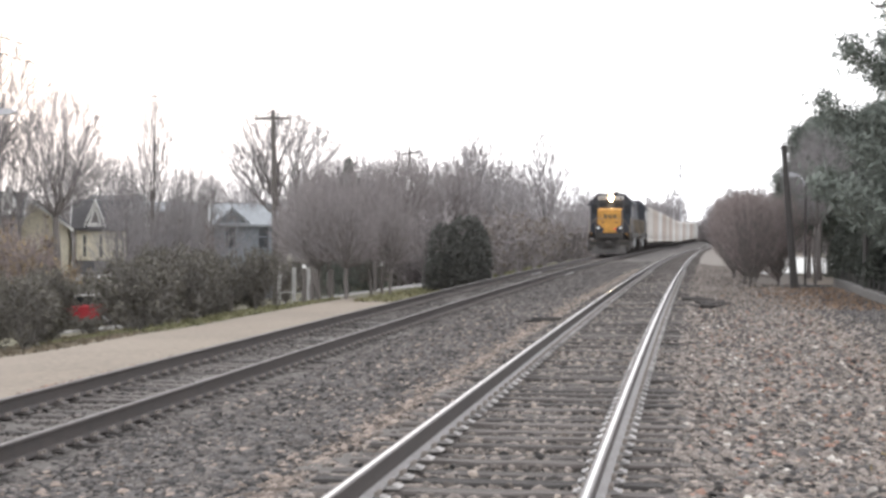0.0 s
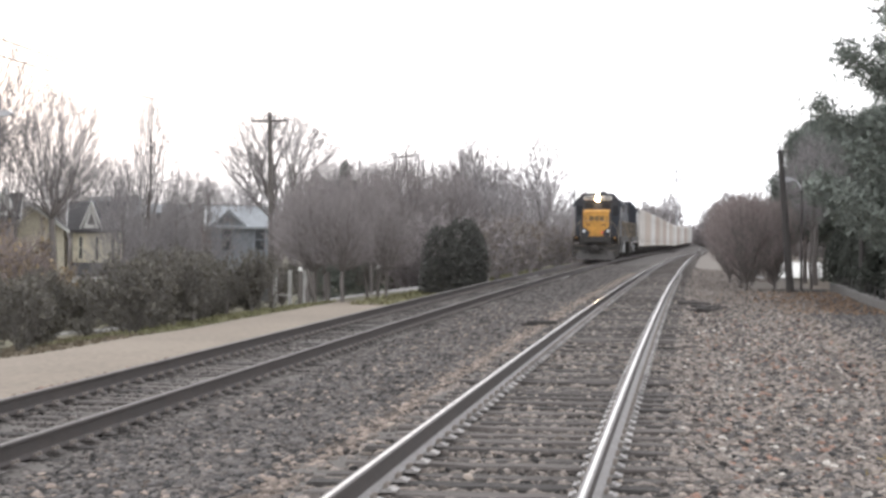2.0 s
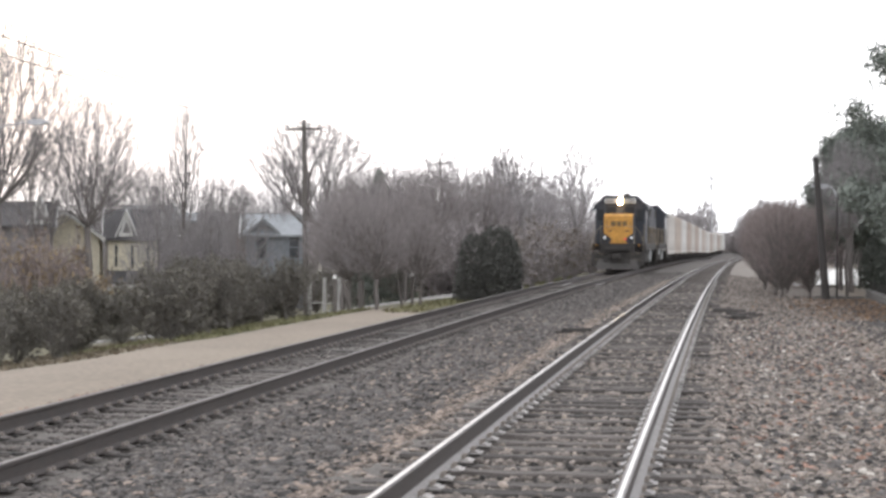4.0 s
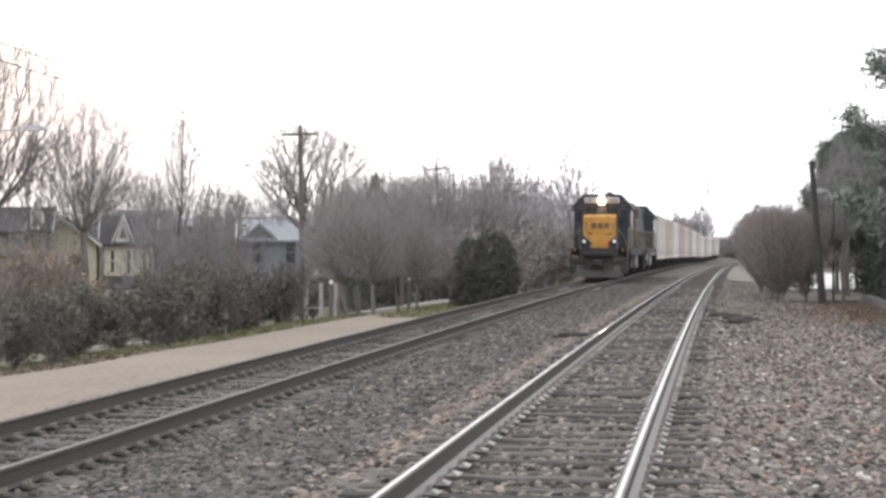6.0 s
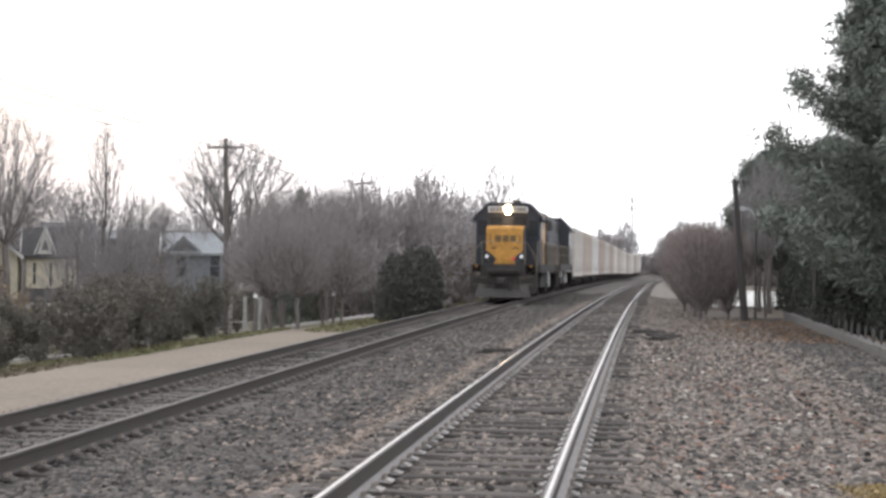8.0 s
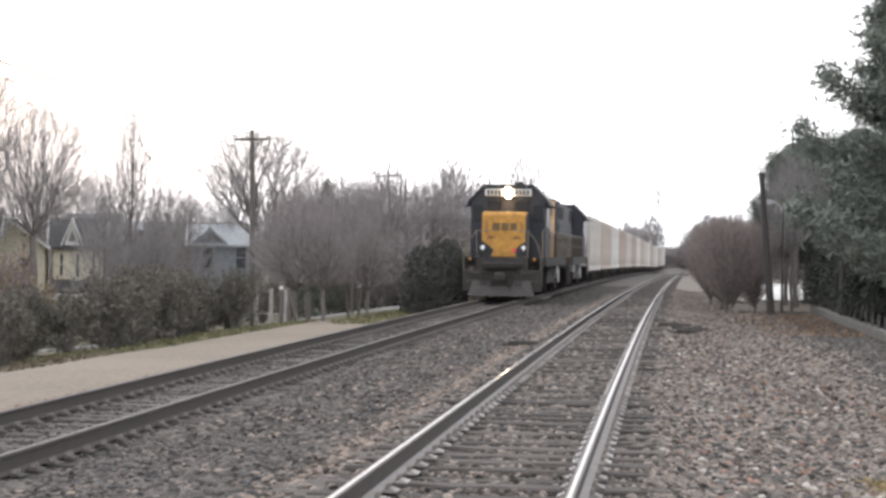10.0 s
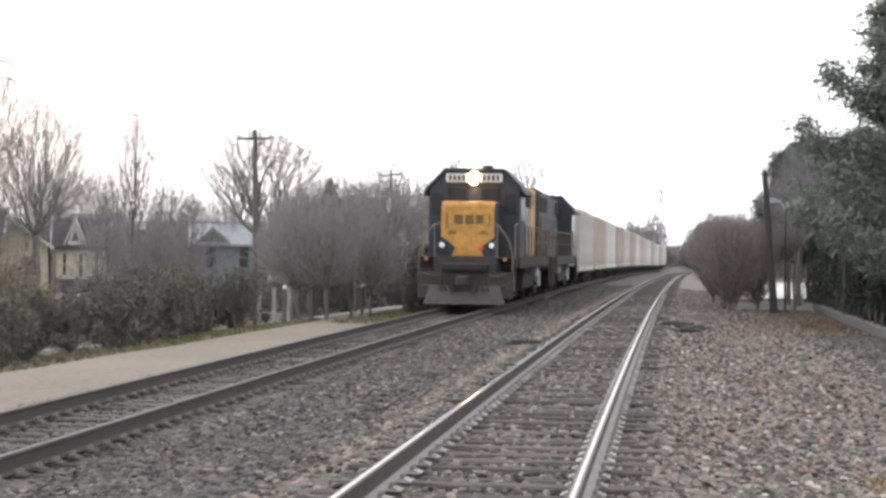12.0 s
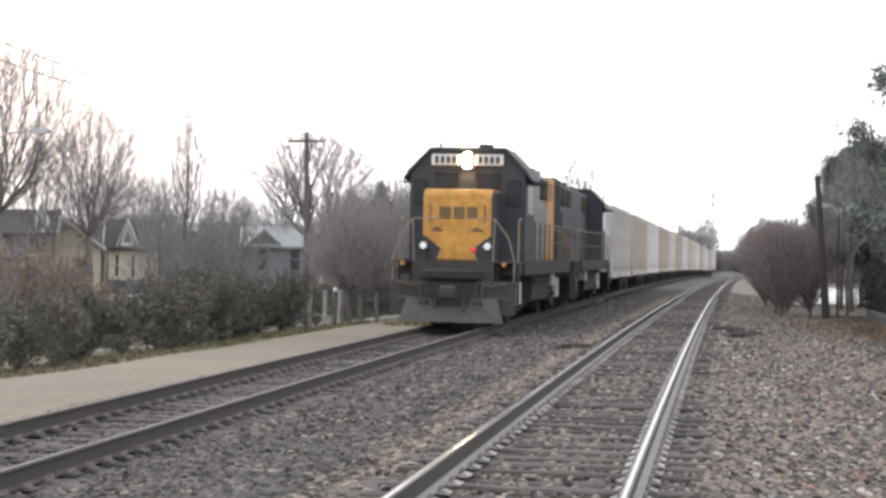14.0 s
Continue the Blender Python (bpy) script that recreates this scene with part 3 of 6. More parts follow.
    outline = [(nose_y0 + 0.0, 1.62), (nose_y1, 1.62), (nose_y1, 3.42), (nose_y0 + 0.12, 3.42), (nose_y0, 3.3)]
    b.extrude_x(outline, -nw, nw)
    b.m[5:7] = [1, 1]
    nose = part("nose", b, [LOCO_YELLOW if lead else LOCO_BLUE, LOCO_BLUE], loco, "yellow painted nose with dark sides" if lead else "")
    if lead:
        bev = nose.modifiers.new("soft", "BEVEL")
        bev.width, bev.segments, bev.limit_method = 0.07, 3, "ANGLE"
        # dark corner panels below, round the ditch lights
        for s in (-1, 1):
            b = Bag()
            pts = [(nw * 1.003, 1.63), (nw * 1.003, 2.27)]
            for k in range(7):
                a = radians(90 + 90 * k / 6)
                pts.append((nw * 1.003 - 0.36 + 0.36 * math.cos(a - math.pi / 2) - 0.02 * k, 1.93 + 0.34 * math.cos((k / 6) * math.pi / 2)))
            pts.append((0.52, 1.63))
            b.extrude_y([(s * x, z) for x, z in pts], nose_y0 - 0.012, nose_y0 + 0.02)
            part("corner_panel", b, LOCO_BLUE, nose, "dark blue lower corner of the nose")
        # emblem drawn as plain shapes, in dark blue
        b = Bag()
        y = nose_y0 - 0.008
        def bar(x0, x1, z0, z1):
            b.box(x0, x1, y - 0.004, y + 0.02, z0, z1)
        for s in (-1, 1):
            bar(s * 0.68 - 0.022, s * 0.68 + 0.022, 2.58, 3.02)
        b.box(-0.46, -0.16, y - 0.004, y + 0.02, 2.67, 2.98, 0, 0.01)
        b.box(-0.10, 0.18, y - 0.004, y + 0.02, 2.67, 2.98, 0, 0.01)
        b.box(0.24, 0.50, y - 0.004, y + 0.02, 2.67, 2.98, 0, 0.01)
        part("emblem", b, FADED, nose, "dark blue railway emblem shapes")
        for s in (-1, 1):
            b = Bag()
            b.box(s * 0.5 - 0.14, s * 0.5 + 0.14, y - 0.003, y + 0.02, 2.36, 2.395)
            b.box(s * 0.5 - 0.1, s * 0.5 + 0.1, y - 0.003, y + 0.02, 2.42, 2.455)
            part("stencil_mark", b, UNDER, nose, "faint stencilled bars")
        b = Bag()
        b.box(0.33, 0.49, nose_y0 - 0.05, nose_y0, 1.86, 1.96, 0, 0.02)
        part("marker_light", b, RED_GLOW, nose, "red marker light")
    # cab
    b = Bag()
    cab_y0, cab_y1 = -6.1, -3.9
    cab_outline = [(-1.5, 1.62), (1.5, 1.62), (1.5, 3.86), (0.95, 4.48), (-0.95, 4.48), (-1.5, 3.86)]
    b.extrude_y(cab_outline, cab_y0, cab_y1)
    cab = part("cab", b, LOCO_BLUE, loco, "dark blue painted cab")
    b = Bag()
    n = len(cab_outline)
    roof = [(-1.68, 3.72), (-1.55, 3.96), (-0.98, 4.54), (0.98, 4.54), (1.55, 3.96), (1.68, 3.72), (1.64, 3.70), (1.51, 3.88), (0.955, 4.486), (-0.955, 4.486), (-1.51, 3.88), (-1.64, 3.70)]
    b.extrude_y(roof, cab_y0 - 0.09, cab_y1 + 0.05)
    part("cab_roof", b, LOCO_BLUE, cab)
    for s in (-1, 1):
        b = Bag()
        b.box(min(s * 1.0, s * 1.4), max(s * 1.0, s * 1.4), cab_y0 - 0.03, cab_y0 + 0.02, 3.05, 3.72, 0, 0.015)
        part("windscreen", b, WINDOW_DARK, cab, "dark cab windscreen")
        b = Bag()
        b.box(min(s * 0.28, s * 0.82), max(s * 0.28, s * 0.82), cab_y0 - 0.03, cab_y0 + 0.02, 3.48, 3.86, 0, 0.015)
        part("centre_window", b, WINDOW_DARK, cab, "small dark upper window")
        b = Bag()
        b.path([(s * 0.24, cab_y0 - 0.02, 3.46), (s * 0.86, cab_y0 - 0.02, 3.46), (s * 0.86, cab_y0 - 0.02, 3.88), (s * 0.24, cab_y0 - 0.02, 3.88), (s * 0.24, cab_y0 - 0.02, 3.46)], 0.02, 4)
        part("window_frame", b, UNDER, cab, "dark window gasket")
        b = Bag()
        b.box(s * 1.5 - 0.02, s * 1.5 + 0.02, cab_y0 + (0.35 if lead else 0.75), cab_y1 - (0.35 if lead else 0.75), 2.85, 3.62, 0, 0.01)
        # Trailing cab: the sky's reflection is drawn as pale, faintly emitting glass.
        part("side_window", b, WINDOW_DARK if lead else PALE_GLASS, cab, "dark side window" if lead else "side window, sky reflection painted as a pale glow")
        b = Bag()
        b.box(min(s * 1.53, s * 1.85), max(s * 1.53, s * 1.85), cab_y0 + 0.3, cab_y1 - 0.3, 3.66, 3.69, 0, 0.005)
        part("sunshade", b, LOCO_BLUE, cab)
        b = Bag()
        b.box(min(s * 0.2, s * 0.93), max(s * 0.2, s * 0.93), cab_y0 - 0.16, cab_y0, 4.08, 4.36, 0, 0.02)
        board = part("number_board", b, BOARD, cab, "white lit number board with dark figures")
        b = Bag()
        for k in range(4):
            x = s * (0.34 + k * 0.15)
            b.box(x - 0.045, x + 0.045, cab_y0 - 0.172, cab_y0 - 0.15, 4.13, 4.31)
        part("figures", b, UNDER, board)
    b = Bag()
    b.box(-0.17, 0.17, cab_y0 - 0.14, cab_y0, 3.98, 4.44, 0, 0.03)
    part("headlight_housing", b, LOCO_BLUE, cab)
    for z in (4.10, 4.32):
        b = Bag()
        b.tube((0, cab_y0 - 0.2, z), (0, cab_y0 - 0.13, z), 0.1, 0.1, 16)
        # The trailing engine's unlit lamp gets the same faint added glow.
        part("headlight", b, LAMP if lead else PALE_GLASS, cab, "glowing warm white headlight" if lead else "unlit headlight with a faint glow put in its glass")
    for s in (-1, 1):
        b = Bag()
        b.tube((s * 0.8, -8.05, 2.0), (s * 0.8, -7.9, 2.0), 0.1, 0.13, 14)
        b.box(s * 0.8 - 0.05, s * 0.8 + 0.05, -8.0, -7.85, 1.62, 1.92)
        part("ditch_light", b, UNDER, loco, "round ditch light on the front platform")
        b = Bag()
        b.tube((s * 0.8, -8.075, 2.0), (s * 0.8, -8.05, 2.0), 0.085, 0.085, 14)
        part("ditch_light_lens", b, PALE_GLASS, loco, "clear round lens")
    # long hood with doors, grilles, fans and exhaust
    b = Bag()
    b.box(-0.86, 0.86, -3.9, 7.6, 1.62, 4.27, 0, 0.05)
    hood = part("long_hood", b, hood_mat, loco, "grey painted long hood" if lead else "dark blue long hood")
    b = Bag()
    b.box(-0.025, 0.025, -0.385, 0.385, 1.8, 3.3, 0, 0.01)
    b.box(-0.045, 0.045, -0.33, -0.29, 2.4, 2.6)
    door = b.mesh("hood_door", hood_mat)
    for s in (-1, 1):
        for k in range(13):
            ob = new("hood_door", door)
            ob.parent, ob.matrix_basis = hood, Matrix.Translation((s * 0.875, -3.32 + k * 0.84, 0))
    for s in (-1, 1):
        for y0, y1 in ((3.6, 7.2), (-3.6, -1.6)):
            b = Bag()
            b.box(s * 0.87 - 0.015, s * 0.87 + 0.015, y0, y1, 3.54, 4.15)
            for k in range(16):
                z = 3.56 + k * 0.036
                b.box(s * 0.885 - 0.02, s * 0.885 + 0.02, y0, y1, z, z + 0.02)
            part("radiator_grille", b, UNDER, hood, "dark louvred grille")
    if lead:
        b = Bag()
        b.box(-0.905, 0.905, 5.5, 7.62, 1.64, 4.295, 0, 0.03)
        part("hood_band", b, LOCO_YELLOW, hood, "yellow painted band")
    for y in (2.1, 4.6, 6.1):
        b = Bag()
        b.tube((0, y, 4.25), (0, y, 4.5), 0.62, 0.6, 20)
        for k in range(6):
            a = k * math.pi / 6
            b.box(-0.58, 0.58, -0.03, 0.03, 4.5, 4.53, 0, 0, Matrix.Translation((0, y, 0)) @ Matrix.Rotation(a, 4, "Z"))
        part("cooling_fan", b, UNDER if not lead else LOCO_GREY, hood)
    b = Bag()
    b.box(-0.3, 0.3, 0.0, 0.7, 4.25, 4.56, 0, 0.05)
    part("exhaust_stack", b, UNDER, hood)
    b = Bag()
    b.box(-0.62, 0.62, -2.9, -1.0, 4.25, 4.5, 0, 0.06)
    part("dynamic_brake_housing", b, UNDER, hood)
    b = Bag()
    b.path([(-0.9, -5.0, 4.54), (-0.9, -5.0, 4.72)], 0.03)
    part("antenna", b, UNDER, cab)
    b = Bag()
    for k in range(3):
        b.tube((0.2 + 0.12 * k, -4.6, 4.62), (0.2 + 0.12 * k, -5.0, 4.64), 0.03, 0.07, 8)
    b.box(0.15, 0.5, -4.65, -4.55, 4.53, 4.62)
    part("air_horn", b, UNDER, cab)
    for s in (-1, 1):
        b = Bag()
        for k in range(9):
            y = -3.4 + k * 1.32
            b.path([(s * 1.48, y, 1.62), (s * 1.48, y, 2.68)], 0.02, 5)
        b.path([(s * 1.48, -3.6, 2.7), (s * 1.48, 7.3, 2.7)], 0.022, 5)
        b.path([(s * 1.48, -3.6, 2.18), (s * 1.48, 7.3, 2.18)], 0.014, 5)
        part("walkway_railing", b, RAILING, loco, "tubular walkway railing")
    b = Bag()
    tank = [(-1.3, 0.55), (-0.9, 0.36), (0.9, 0.36), (1.3, 0.55), (1.36, 1.25), (-1.36, 1.25)]
    b.extrude_y(tank, -2.5, 2.2)
    part("fuel_tank", b, UNDER, loco)
    for s in (-1, 1):
        b = Bag()
        b.tube((s * 1.2, -2.3, 1.15), (s * 1.2, 1.9, 1.15), 0.2, 0.2, 12)
        part("air_tank", b, UNDER, loco)
        b = Bag()
        b.box(min(s * 1.15, s * 1.42), max(s * 1.15, s * 1.42), 2.3, 3.1, 0.9, 1.3, 0, 0.02)
        part("battery_box", b, SILVER, loco, "pale grey equipment box")
    for d in (-1, 1):
        tr = part("truck", truck_bag(2.74, 0.508, True), UNDER, loco, at=Matrix.Translation((0, d * 5.2, 0)))
        for s in (-1, 1):
            b = Bag()
            b.box(min(s * 1.14, s * 1.3), max(s * 1.14, s * 1.3), -0.35, 0.35, 0.5, 1.1, 0, 0.03)
            part("brake_cylinder", b, SILVER, tr, "pale dusty brake gear")
        for q in (-1, 1):
            w = new("wheelset", LOCO_WHEELS)
            w.parent, w.matrix_basis = loco, Matrix.Translation((0, d * 5.2 + q * 1.37, 0.508))
    return loco


def hopper(label, paint, alt):
    """A covered hopper car, 16 m over couplers."""
    car = thing("covered_hopper", label, "freight car", group="covered hopper cars of the train")
    b = Bag()
    half, w, lo, hi = 7.1, 1.5, 0.95, 4.0
    side = [(-w, 1.25), (-w, hi), (-1.05, 4.2), (-0.5, 4.28), (0.5, 4.28), (1.05, 4.2), (w, hi), (w, 1.25), (1.2, 0.98), (-1.2, 0.98)]
    b.extrude_y(side, -half + 0.6, half - 0.6)
    body = part("body", b, paint, car)
    b = Bag()
    b.box(-0.05, 0.05, -0.065, 0.065, 1.0, hi - 0.02, 0, 0.012)
    rib = b.mesh("side_rib", alt)
    for s in (-1, 1):
        for k in range(13):
            ob = new("side_rib", rib)
            ob.parent, ob.matrix_basis = body, Matrix.Translation((s * (w + 0.04), -half + 0.75 + k * (2 * half - 1.5) / 12, 0))
    b = Bag()
    for s in (-1, 1):
        b.box(s * w - 0.07, s * w + 0.07, -half, half, 0.86, 1.14, 0, 0.01)
        b.box(s * w - 0.06, s * w + 0.06, -half + 0.5, half - 0.5, hi - 0.1, hi + 0.06, 0, 0.01)
    part("sill", b, alt, body)
    for d in (-1, 1):
        b = Bag()
        b.box(-w, w, min(d * (half - 0.05), d * half), max(d * (half - 0.05), d * half), 0.86, 1.2, 0, 0.01)
        vs = [(-w, d * (half - 0.6), hi - 0.1), (w, d * (half - 0.6), hi - 0.1), (w, d * (half - 1.7), 1.3), (-w, d * (half - 1.7), 1.3)]
        b.add(vs + [(x, y - d * 0.06, z) for x, y, z in vs], [(0, 1, 2, 3), (4, 7, 6, 5), (0, 4, 5, 1), (1, 5, 6, 2), (2, 6, 7, 3), (3, 7, 4, 0)])
        for s in (-1, 1):
            b.box(s * w - 0.06, s * w + 0.06, min(d * (half - 0.7), d * (half - 0.55)), max(d * (half - 0.7), d * (half - 0.55)), 1.0, hi)
        part("end_frame", b, alt, car)
        b = Bag()
        for k in range(8):
            z = 1.2 + k * 0.36
            b.path([(1.15, d * (half + 0.02), z), (1.5, d * (half + 0.02), z)], 0.014, 4)
        for x in (1.15, 1.5):
            b.path([(x, d * (half + 0.02), 0.7), (x, d * (half + 0.02), hi)], 0.018, 4)
        part("ladder", b, alt, car)
        b = Bag()
        coupler(b, d * half, d)
        b.box(-0.25, 0.25, min(d * 4.2, d * half), max(d * 4.2, d * half), 0.8, 1.08)
        part("coupler", b, UNDER, car)
        part("truck", truck_bag(1.78, 0.42, False), UNDER, car, at=Matrix.Translation((0, d * 5.6, 0)))
        for q in (-1, 1):
            ws = new("wheelset", CAR_WHEELS)
            ws.parent, ws.matrix_basis = car, Matrix.Translation((0, d * 5.6 + q * 0.89, 0.42))
    for k in range(3):
        y = (k - 1) * 3.1
        b = Bag()
        top = [(-1.3, y - 1.45, 1.0), (1.3, y - 1.45, 1.0), (1.3, y + 1.45, 1.0), (-1.3, y + 1.45, 1.0)]
        low = [(-0.45, y - 0.35, 0.36), (0.45, y - 0.35, 0.36), (0.45, y + 0.35, 0.36), (-0.45, y + 0.35, 0.36)]
        b.add(top + low, [(0, 1, 2, 3), (4, 7, 6, 5), (0, 4, 5, 1), (1, 5, 6, 2), (2, 6, 7, 3), (3, 7, 4, 0)])
        part("discharge_bay", b, UNDER, car, "grimy discharge hopper")
    b = Bag()
    b.box(-0.3, 0.3, -half + 0.2, half - 0.2, 4.35, 4.39)
    for k in range(10):
        b.box(-0.28, 0.28, -half + 1.1 + k * 1.35, -half + 1.16 + k * 1.35, 4.27, 4.35)
    part("running_board", b, GALVANISED, car, "galvanised roof walkway")
    for k in range(5):
        b = Bag()
        b.tube((0.0, -4.8 + k * 2.4, 4.27), (0.0, -4.8 + k * 2.4, 4.34), 0.42, 0.4, 14)
        part("roof_hatch", b, alt, car)
    b = Bag()
    for s in (-1, 1):
        for k in range(2):
            z = 3.0 - k * 0.3
            b.box(s * (w + 0.012) - 0.01, s * (w + 0.012) + 0.01, -5.4, -4.3 + 0.2 * k, z, z + 0.17)
        b.box(s * (w + 0.012) - 0.01, s * (w + 0.012) + 0.01, 3.2, 5.2, 2.5, 2.95)
        for y0, y1, z0, z1 in ((-6.2, -5.7, 1.3, 1.9), (5.8, 6.3, 2.9, 3.3), (5.7, 6.3, 1.25, 1.75), (-2.0, -0.6, 1.3, 1.6)):
            b.box(s * (w + 0.012) - 0.01, s * (w + 0.012) + 0.01, y0, y1, z0, z1)
    part("lettering_bars", b, UNDER, body, "small dark stencilled bars")
    return car


lead_loco = locomotive("dark blue and grey diesel locomotive with yellow nose, headlight lit", True)
trail_loco = locomotive("dark blue diesel locomotive with yellow band, coupled back to front", False)
car_white = hopper("dirty white covered hopper car with ribbed sides", CAR_WHITE, CAR_GREY)
car_tan = hopper("tan covered hopper car with rust-streaked ribbed sides", CAR_TAN, CAR_RUST)
car_grey = hopper("pale grey weathered covered hopper car with ribbed sides", CAR_GREY, CAR_WHITE)
car_rust = hopper("brown rust-streaked covered hopper car", CAR_RUST, CAR_TAN)
ORDER = [car_white, car_rust, car_grey, car_tan, car_white, car_tan, car_grey, car_rust, car_white, car_grey, car_tan, car_white, car_grey, car_tan, car_white, car_grey]
TRAIN = [(lead_loco, 8.75, False, 5.2), (trail_loco, 8.75 + 17.7, True, 5.2)]
used = set()
for i, kind in enumerate(ORDER):
    ob = kind if kind not in used else copy_thing(kind, Matrix())
    used.add(kind)
    TRAIN.append((ob, 8.75 + 17.7 + 16.6 + i * 15.9, False, 5.6))


def front_y(t):
    """Where the front of the train is on the line."""
    return 131.3 - 5.8353 * t - 0.5 * 0.0600 * t * t


def rolling_pose(y, back, span):
    a, b = track_point(y - span, 0, 1), track_point(y + span, 0, 1)
    mid = [(p + q) / 2 for p, q in zip(a[:3], b[:3])]
    yaw = math.degrees(math.atan2(-(b[0] - a[0]), b[1] - a[1]))
    pitch = math.degrees(math.atan2(b[2] - a[2], 2 * span))
    return pose(*mid, -pitch if back else pitch, 0, yaw + (180 if back else 0))


def car_pose(t):
    x, y = -27.0 - 3.3 * t, 78.0
    return pose(x, y, ground_z(x, y) + 0.01, 0, -math.degrees(math.atan((ground_z(x + 1, y) - ground_z(x - 1, y)) / 2)), 0)


def motions():
    walk(passing_car, [(i * 0.5, car_pose(i * 0.5)) for i in range(29)])
    times = [i * 0.5 for i in range(29)]
    fine = [i * 0.1 for i in range(141)]
    for ob, behind, back, span in TRAIN:
        walk(ob, [(t, rolling_pose(front_y(t) + behind, back, span)) for t in times])
        if behind > 100:
            continue
        for w in ob.children:
            if w.name.startswith("wheelset"):
                r = 0.508 if span < 5.5 else 0.42
                at = w.matrix_basis.translation.copy()
                walk(w, [(t, pose(*at, (-1 if back else 1) * math.degrees((front_y(0) - front_y(t)) / r))) for t in fine])


# ---- plants ----
def limb(segs, rng, p, d, length, r, level, spec):
    """One branch in smooth steps, with its side branches: each level of the spec has its own count, angle and length."""
    kids, bare, low, high, ratio, shrink, n = spec["levels"][level]
    last = level == len(spec["levels"]) - 1
    pts, ways, radii = [p], [d], [r]
    end = max(r * spec["tip"], spec["least"])
    w, up = spec["wander"], spec["up"][min(level, len(spec["up"]) - 1)]
    for i in range(n):
        d = (d + Vector((rng.uniform(-w, w), rng.uniform(-w, w), rng.uniform(-w, w) * 0.5 + up))).normalized()
        p = p + d * (length / n)
        r1 = r + (end - r) * (i + 1) / n
        segs.append((*pts[-1], *p, radii[-1], r1))
        pts.append(p)
        ways.append(d)
        radii.append(r1)
    if last:
        return
    turn = rng.uniform(0, 6.283)
    for k in range(kids):
        s = bare + (1 - bare) * (k + rng.uniform(0.1, 0.9)) / kids
        i = min(int(s * n), n - 1)
        q = pts[i].lerp(pts[i + 1], s * n - i)
        turn += 2.4 + rng.uniform(-0.5, 0.5)
        side = ways[i + 1].orthogonal().normalized()
        side.rotate(Matrix.Rotation(turn, 3, ways[i + 1]))
        a = radians(rng.uniform(low, high))
        limb(segs, rng, q, (ways[i + 1] * math.cos(a) + side * math.sin(a)).normalized(), length * ratio * rng.uniform(0.7, 1.2) * (1 - shrink * s),
             max(radii[i] * spec["thin"], spec["least"]), level + 1, spec)


# a level: side branches, bare share, least and greatest angle, their length, how much they shorten to the tip, steps
SPECS = {
    "shrub": dict(levels=[(6, 0.15, 20, 60, 0.6, 0.4, 4), (5, 0.15, 20, 60, 0.55, 0.4, 3), (4, 0.15, 20, 60, 0.55, 0.3, 2), (0, 0, 0, 0, 0, 0, 1)], wander=0.2, up=(0.04, 0.05), tip=0.4, thin=0.6, least=0.009),
    "brush": dict(levels=[(6, 0.1, 20, 65, 0.6, 0.4, 3), (5, 0.1, 20, 65, 0.55, 0.4, 2), (0, 0, 0, 0, 0, 0, 2)], wander=0.25, up=(0.05,), tip=0.4, thin=0.6, least=0.010),
}


def twig_arrays(segs, sides=3):
    """Vertices and quads of tapered twigs."""
    s = np.array(segs, dtype=float)
    a, b, r0, r1 = s[:, :3], s[:, 3:6], s[:, 6], s[:, 7]
    d = b - a
    d /= np.linalg.norm(d, axis=1)[:, None] + 1e-9
    ref = np.where(np.abs(d[:, 2:3]) > 0.9, np.array([[1.0, 0, 0]]), np.array([[0, 0, 1.0]]))
    u = np.cross(d, ref)
    u /= np.linalg.norm(u, axis=1)[:, None]
    v = np.cross(d, u)
    ring = []
    for p, r in ((a, r0), (b, r1)):
        for k in range(sides):
            w = 2 * math.pi * k / sides
            ring.append(p + (u * math.cos(w) + v * math.sin(w)) * r[:, None])
    verts = np.stack(ring, 1).reshape(-1, 3)
    base = (np.arange(len(s)) * 2 * sides)[:, None]
    faces = np.concatenate([base + np.array([[k, (k + 1) % sides, sides + (k + 1) % sides, sides + k]]) for k in range(sides)], 0)
    return verts, faces


def leaf_arrays(rs, centres, size, flat=0.0, long=1.0):
    """Small leaf quads at the centres, each at its own tilt."""
    n = len(centres)
    a = rs.normal(size=(n, 3))
    a[:, 2] *= 1 - flat
    a /= np.linalg.norm(a, axis=1)[:, None]
    b = np.cross(a, rs.normal(size=(n, 3)))
    b /= np.linalg.norm(b, axis=1)[:, None]
    s = size * rs.uniform(0.6, 1.4, size=(n, 1))
    quad = np.stack([centres - a * s * long, centres - b * s * 0.5, centres + a * s * long, centres + b * s * 0.5], 1).reshape(-1, 3)
    return quad, (np.arange(n) * 4)[:, None] + np.array([[0, 1, 2, 3]])


def array_mesh(name, pieces, mats):
    """One mesh out of (vertices, quads, slot) arrays."""
    me = bpy.data.meshes.new(name)
    verts = np.concatenate([p[0] for p in pieces])
    shift, faces, slots = 0, [], []
    for v, f, slot in pieces:
        faces.append(f + shift)
        slots.append(np.full(len(f), slot))
        shift += len(v)
    faces, slots = np.concatenate(faces).astype(np.int32), np.concatenate(slots).astype(np.int32)
    k = faces.shape[1]
    me.vertices.add(len(verts))
    me.vertices.foreach_set("co", verts.astype(np.float32).ravel())
    me.loops.add(faces.size)
    me.loops.foreach_set("vertex_index", faces.ravel())
    me.polygons.add(len(faces))
    me.polygons.foreach_set("loop_start", (np.arange(len(faces)) * k).astype(np.int32))
    me.polygons.foreach_set("material_index", slots)
    for m in mats:
        me.materials.append(m)
    me.update(calc_edges=True)
    return me


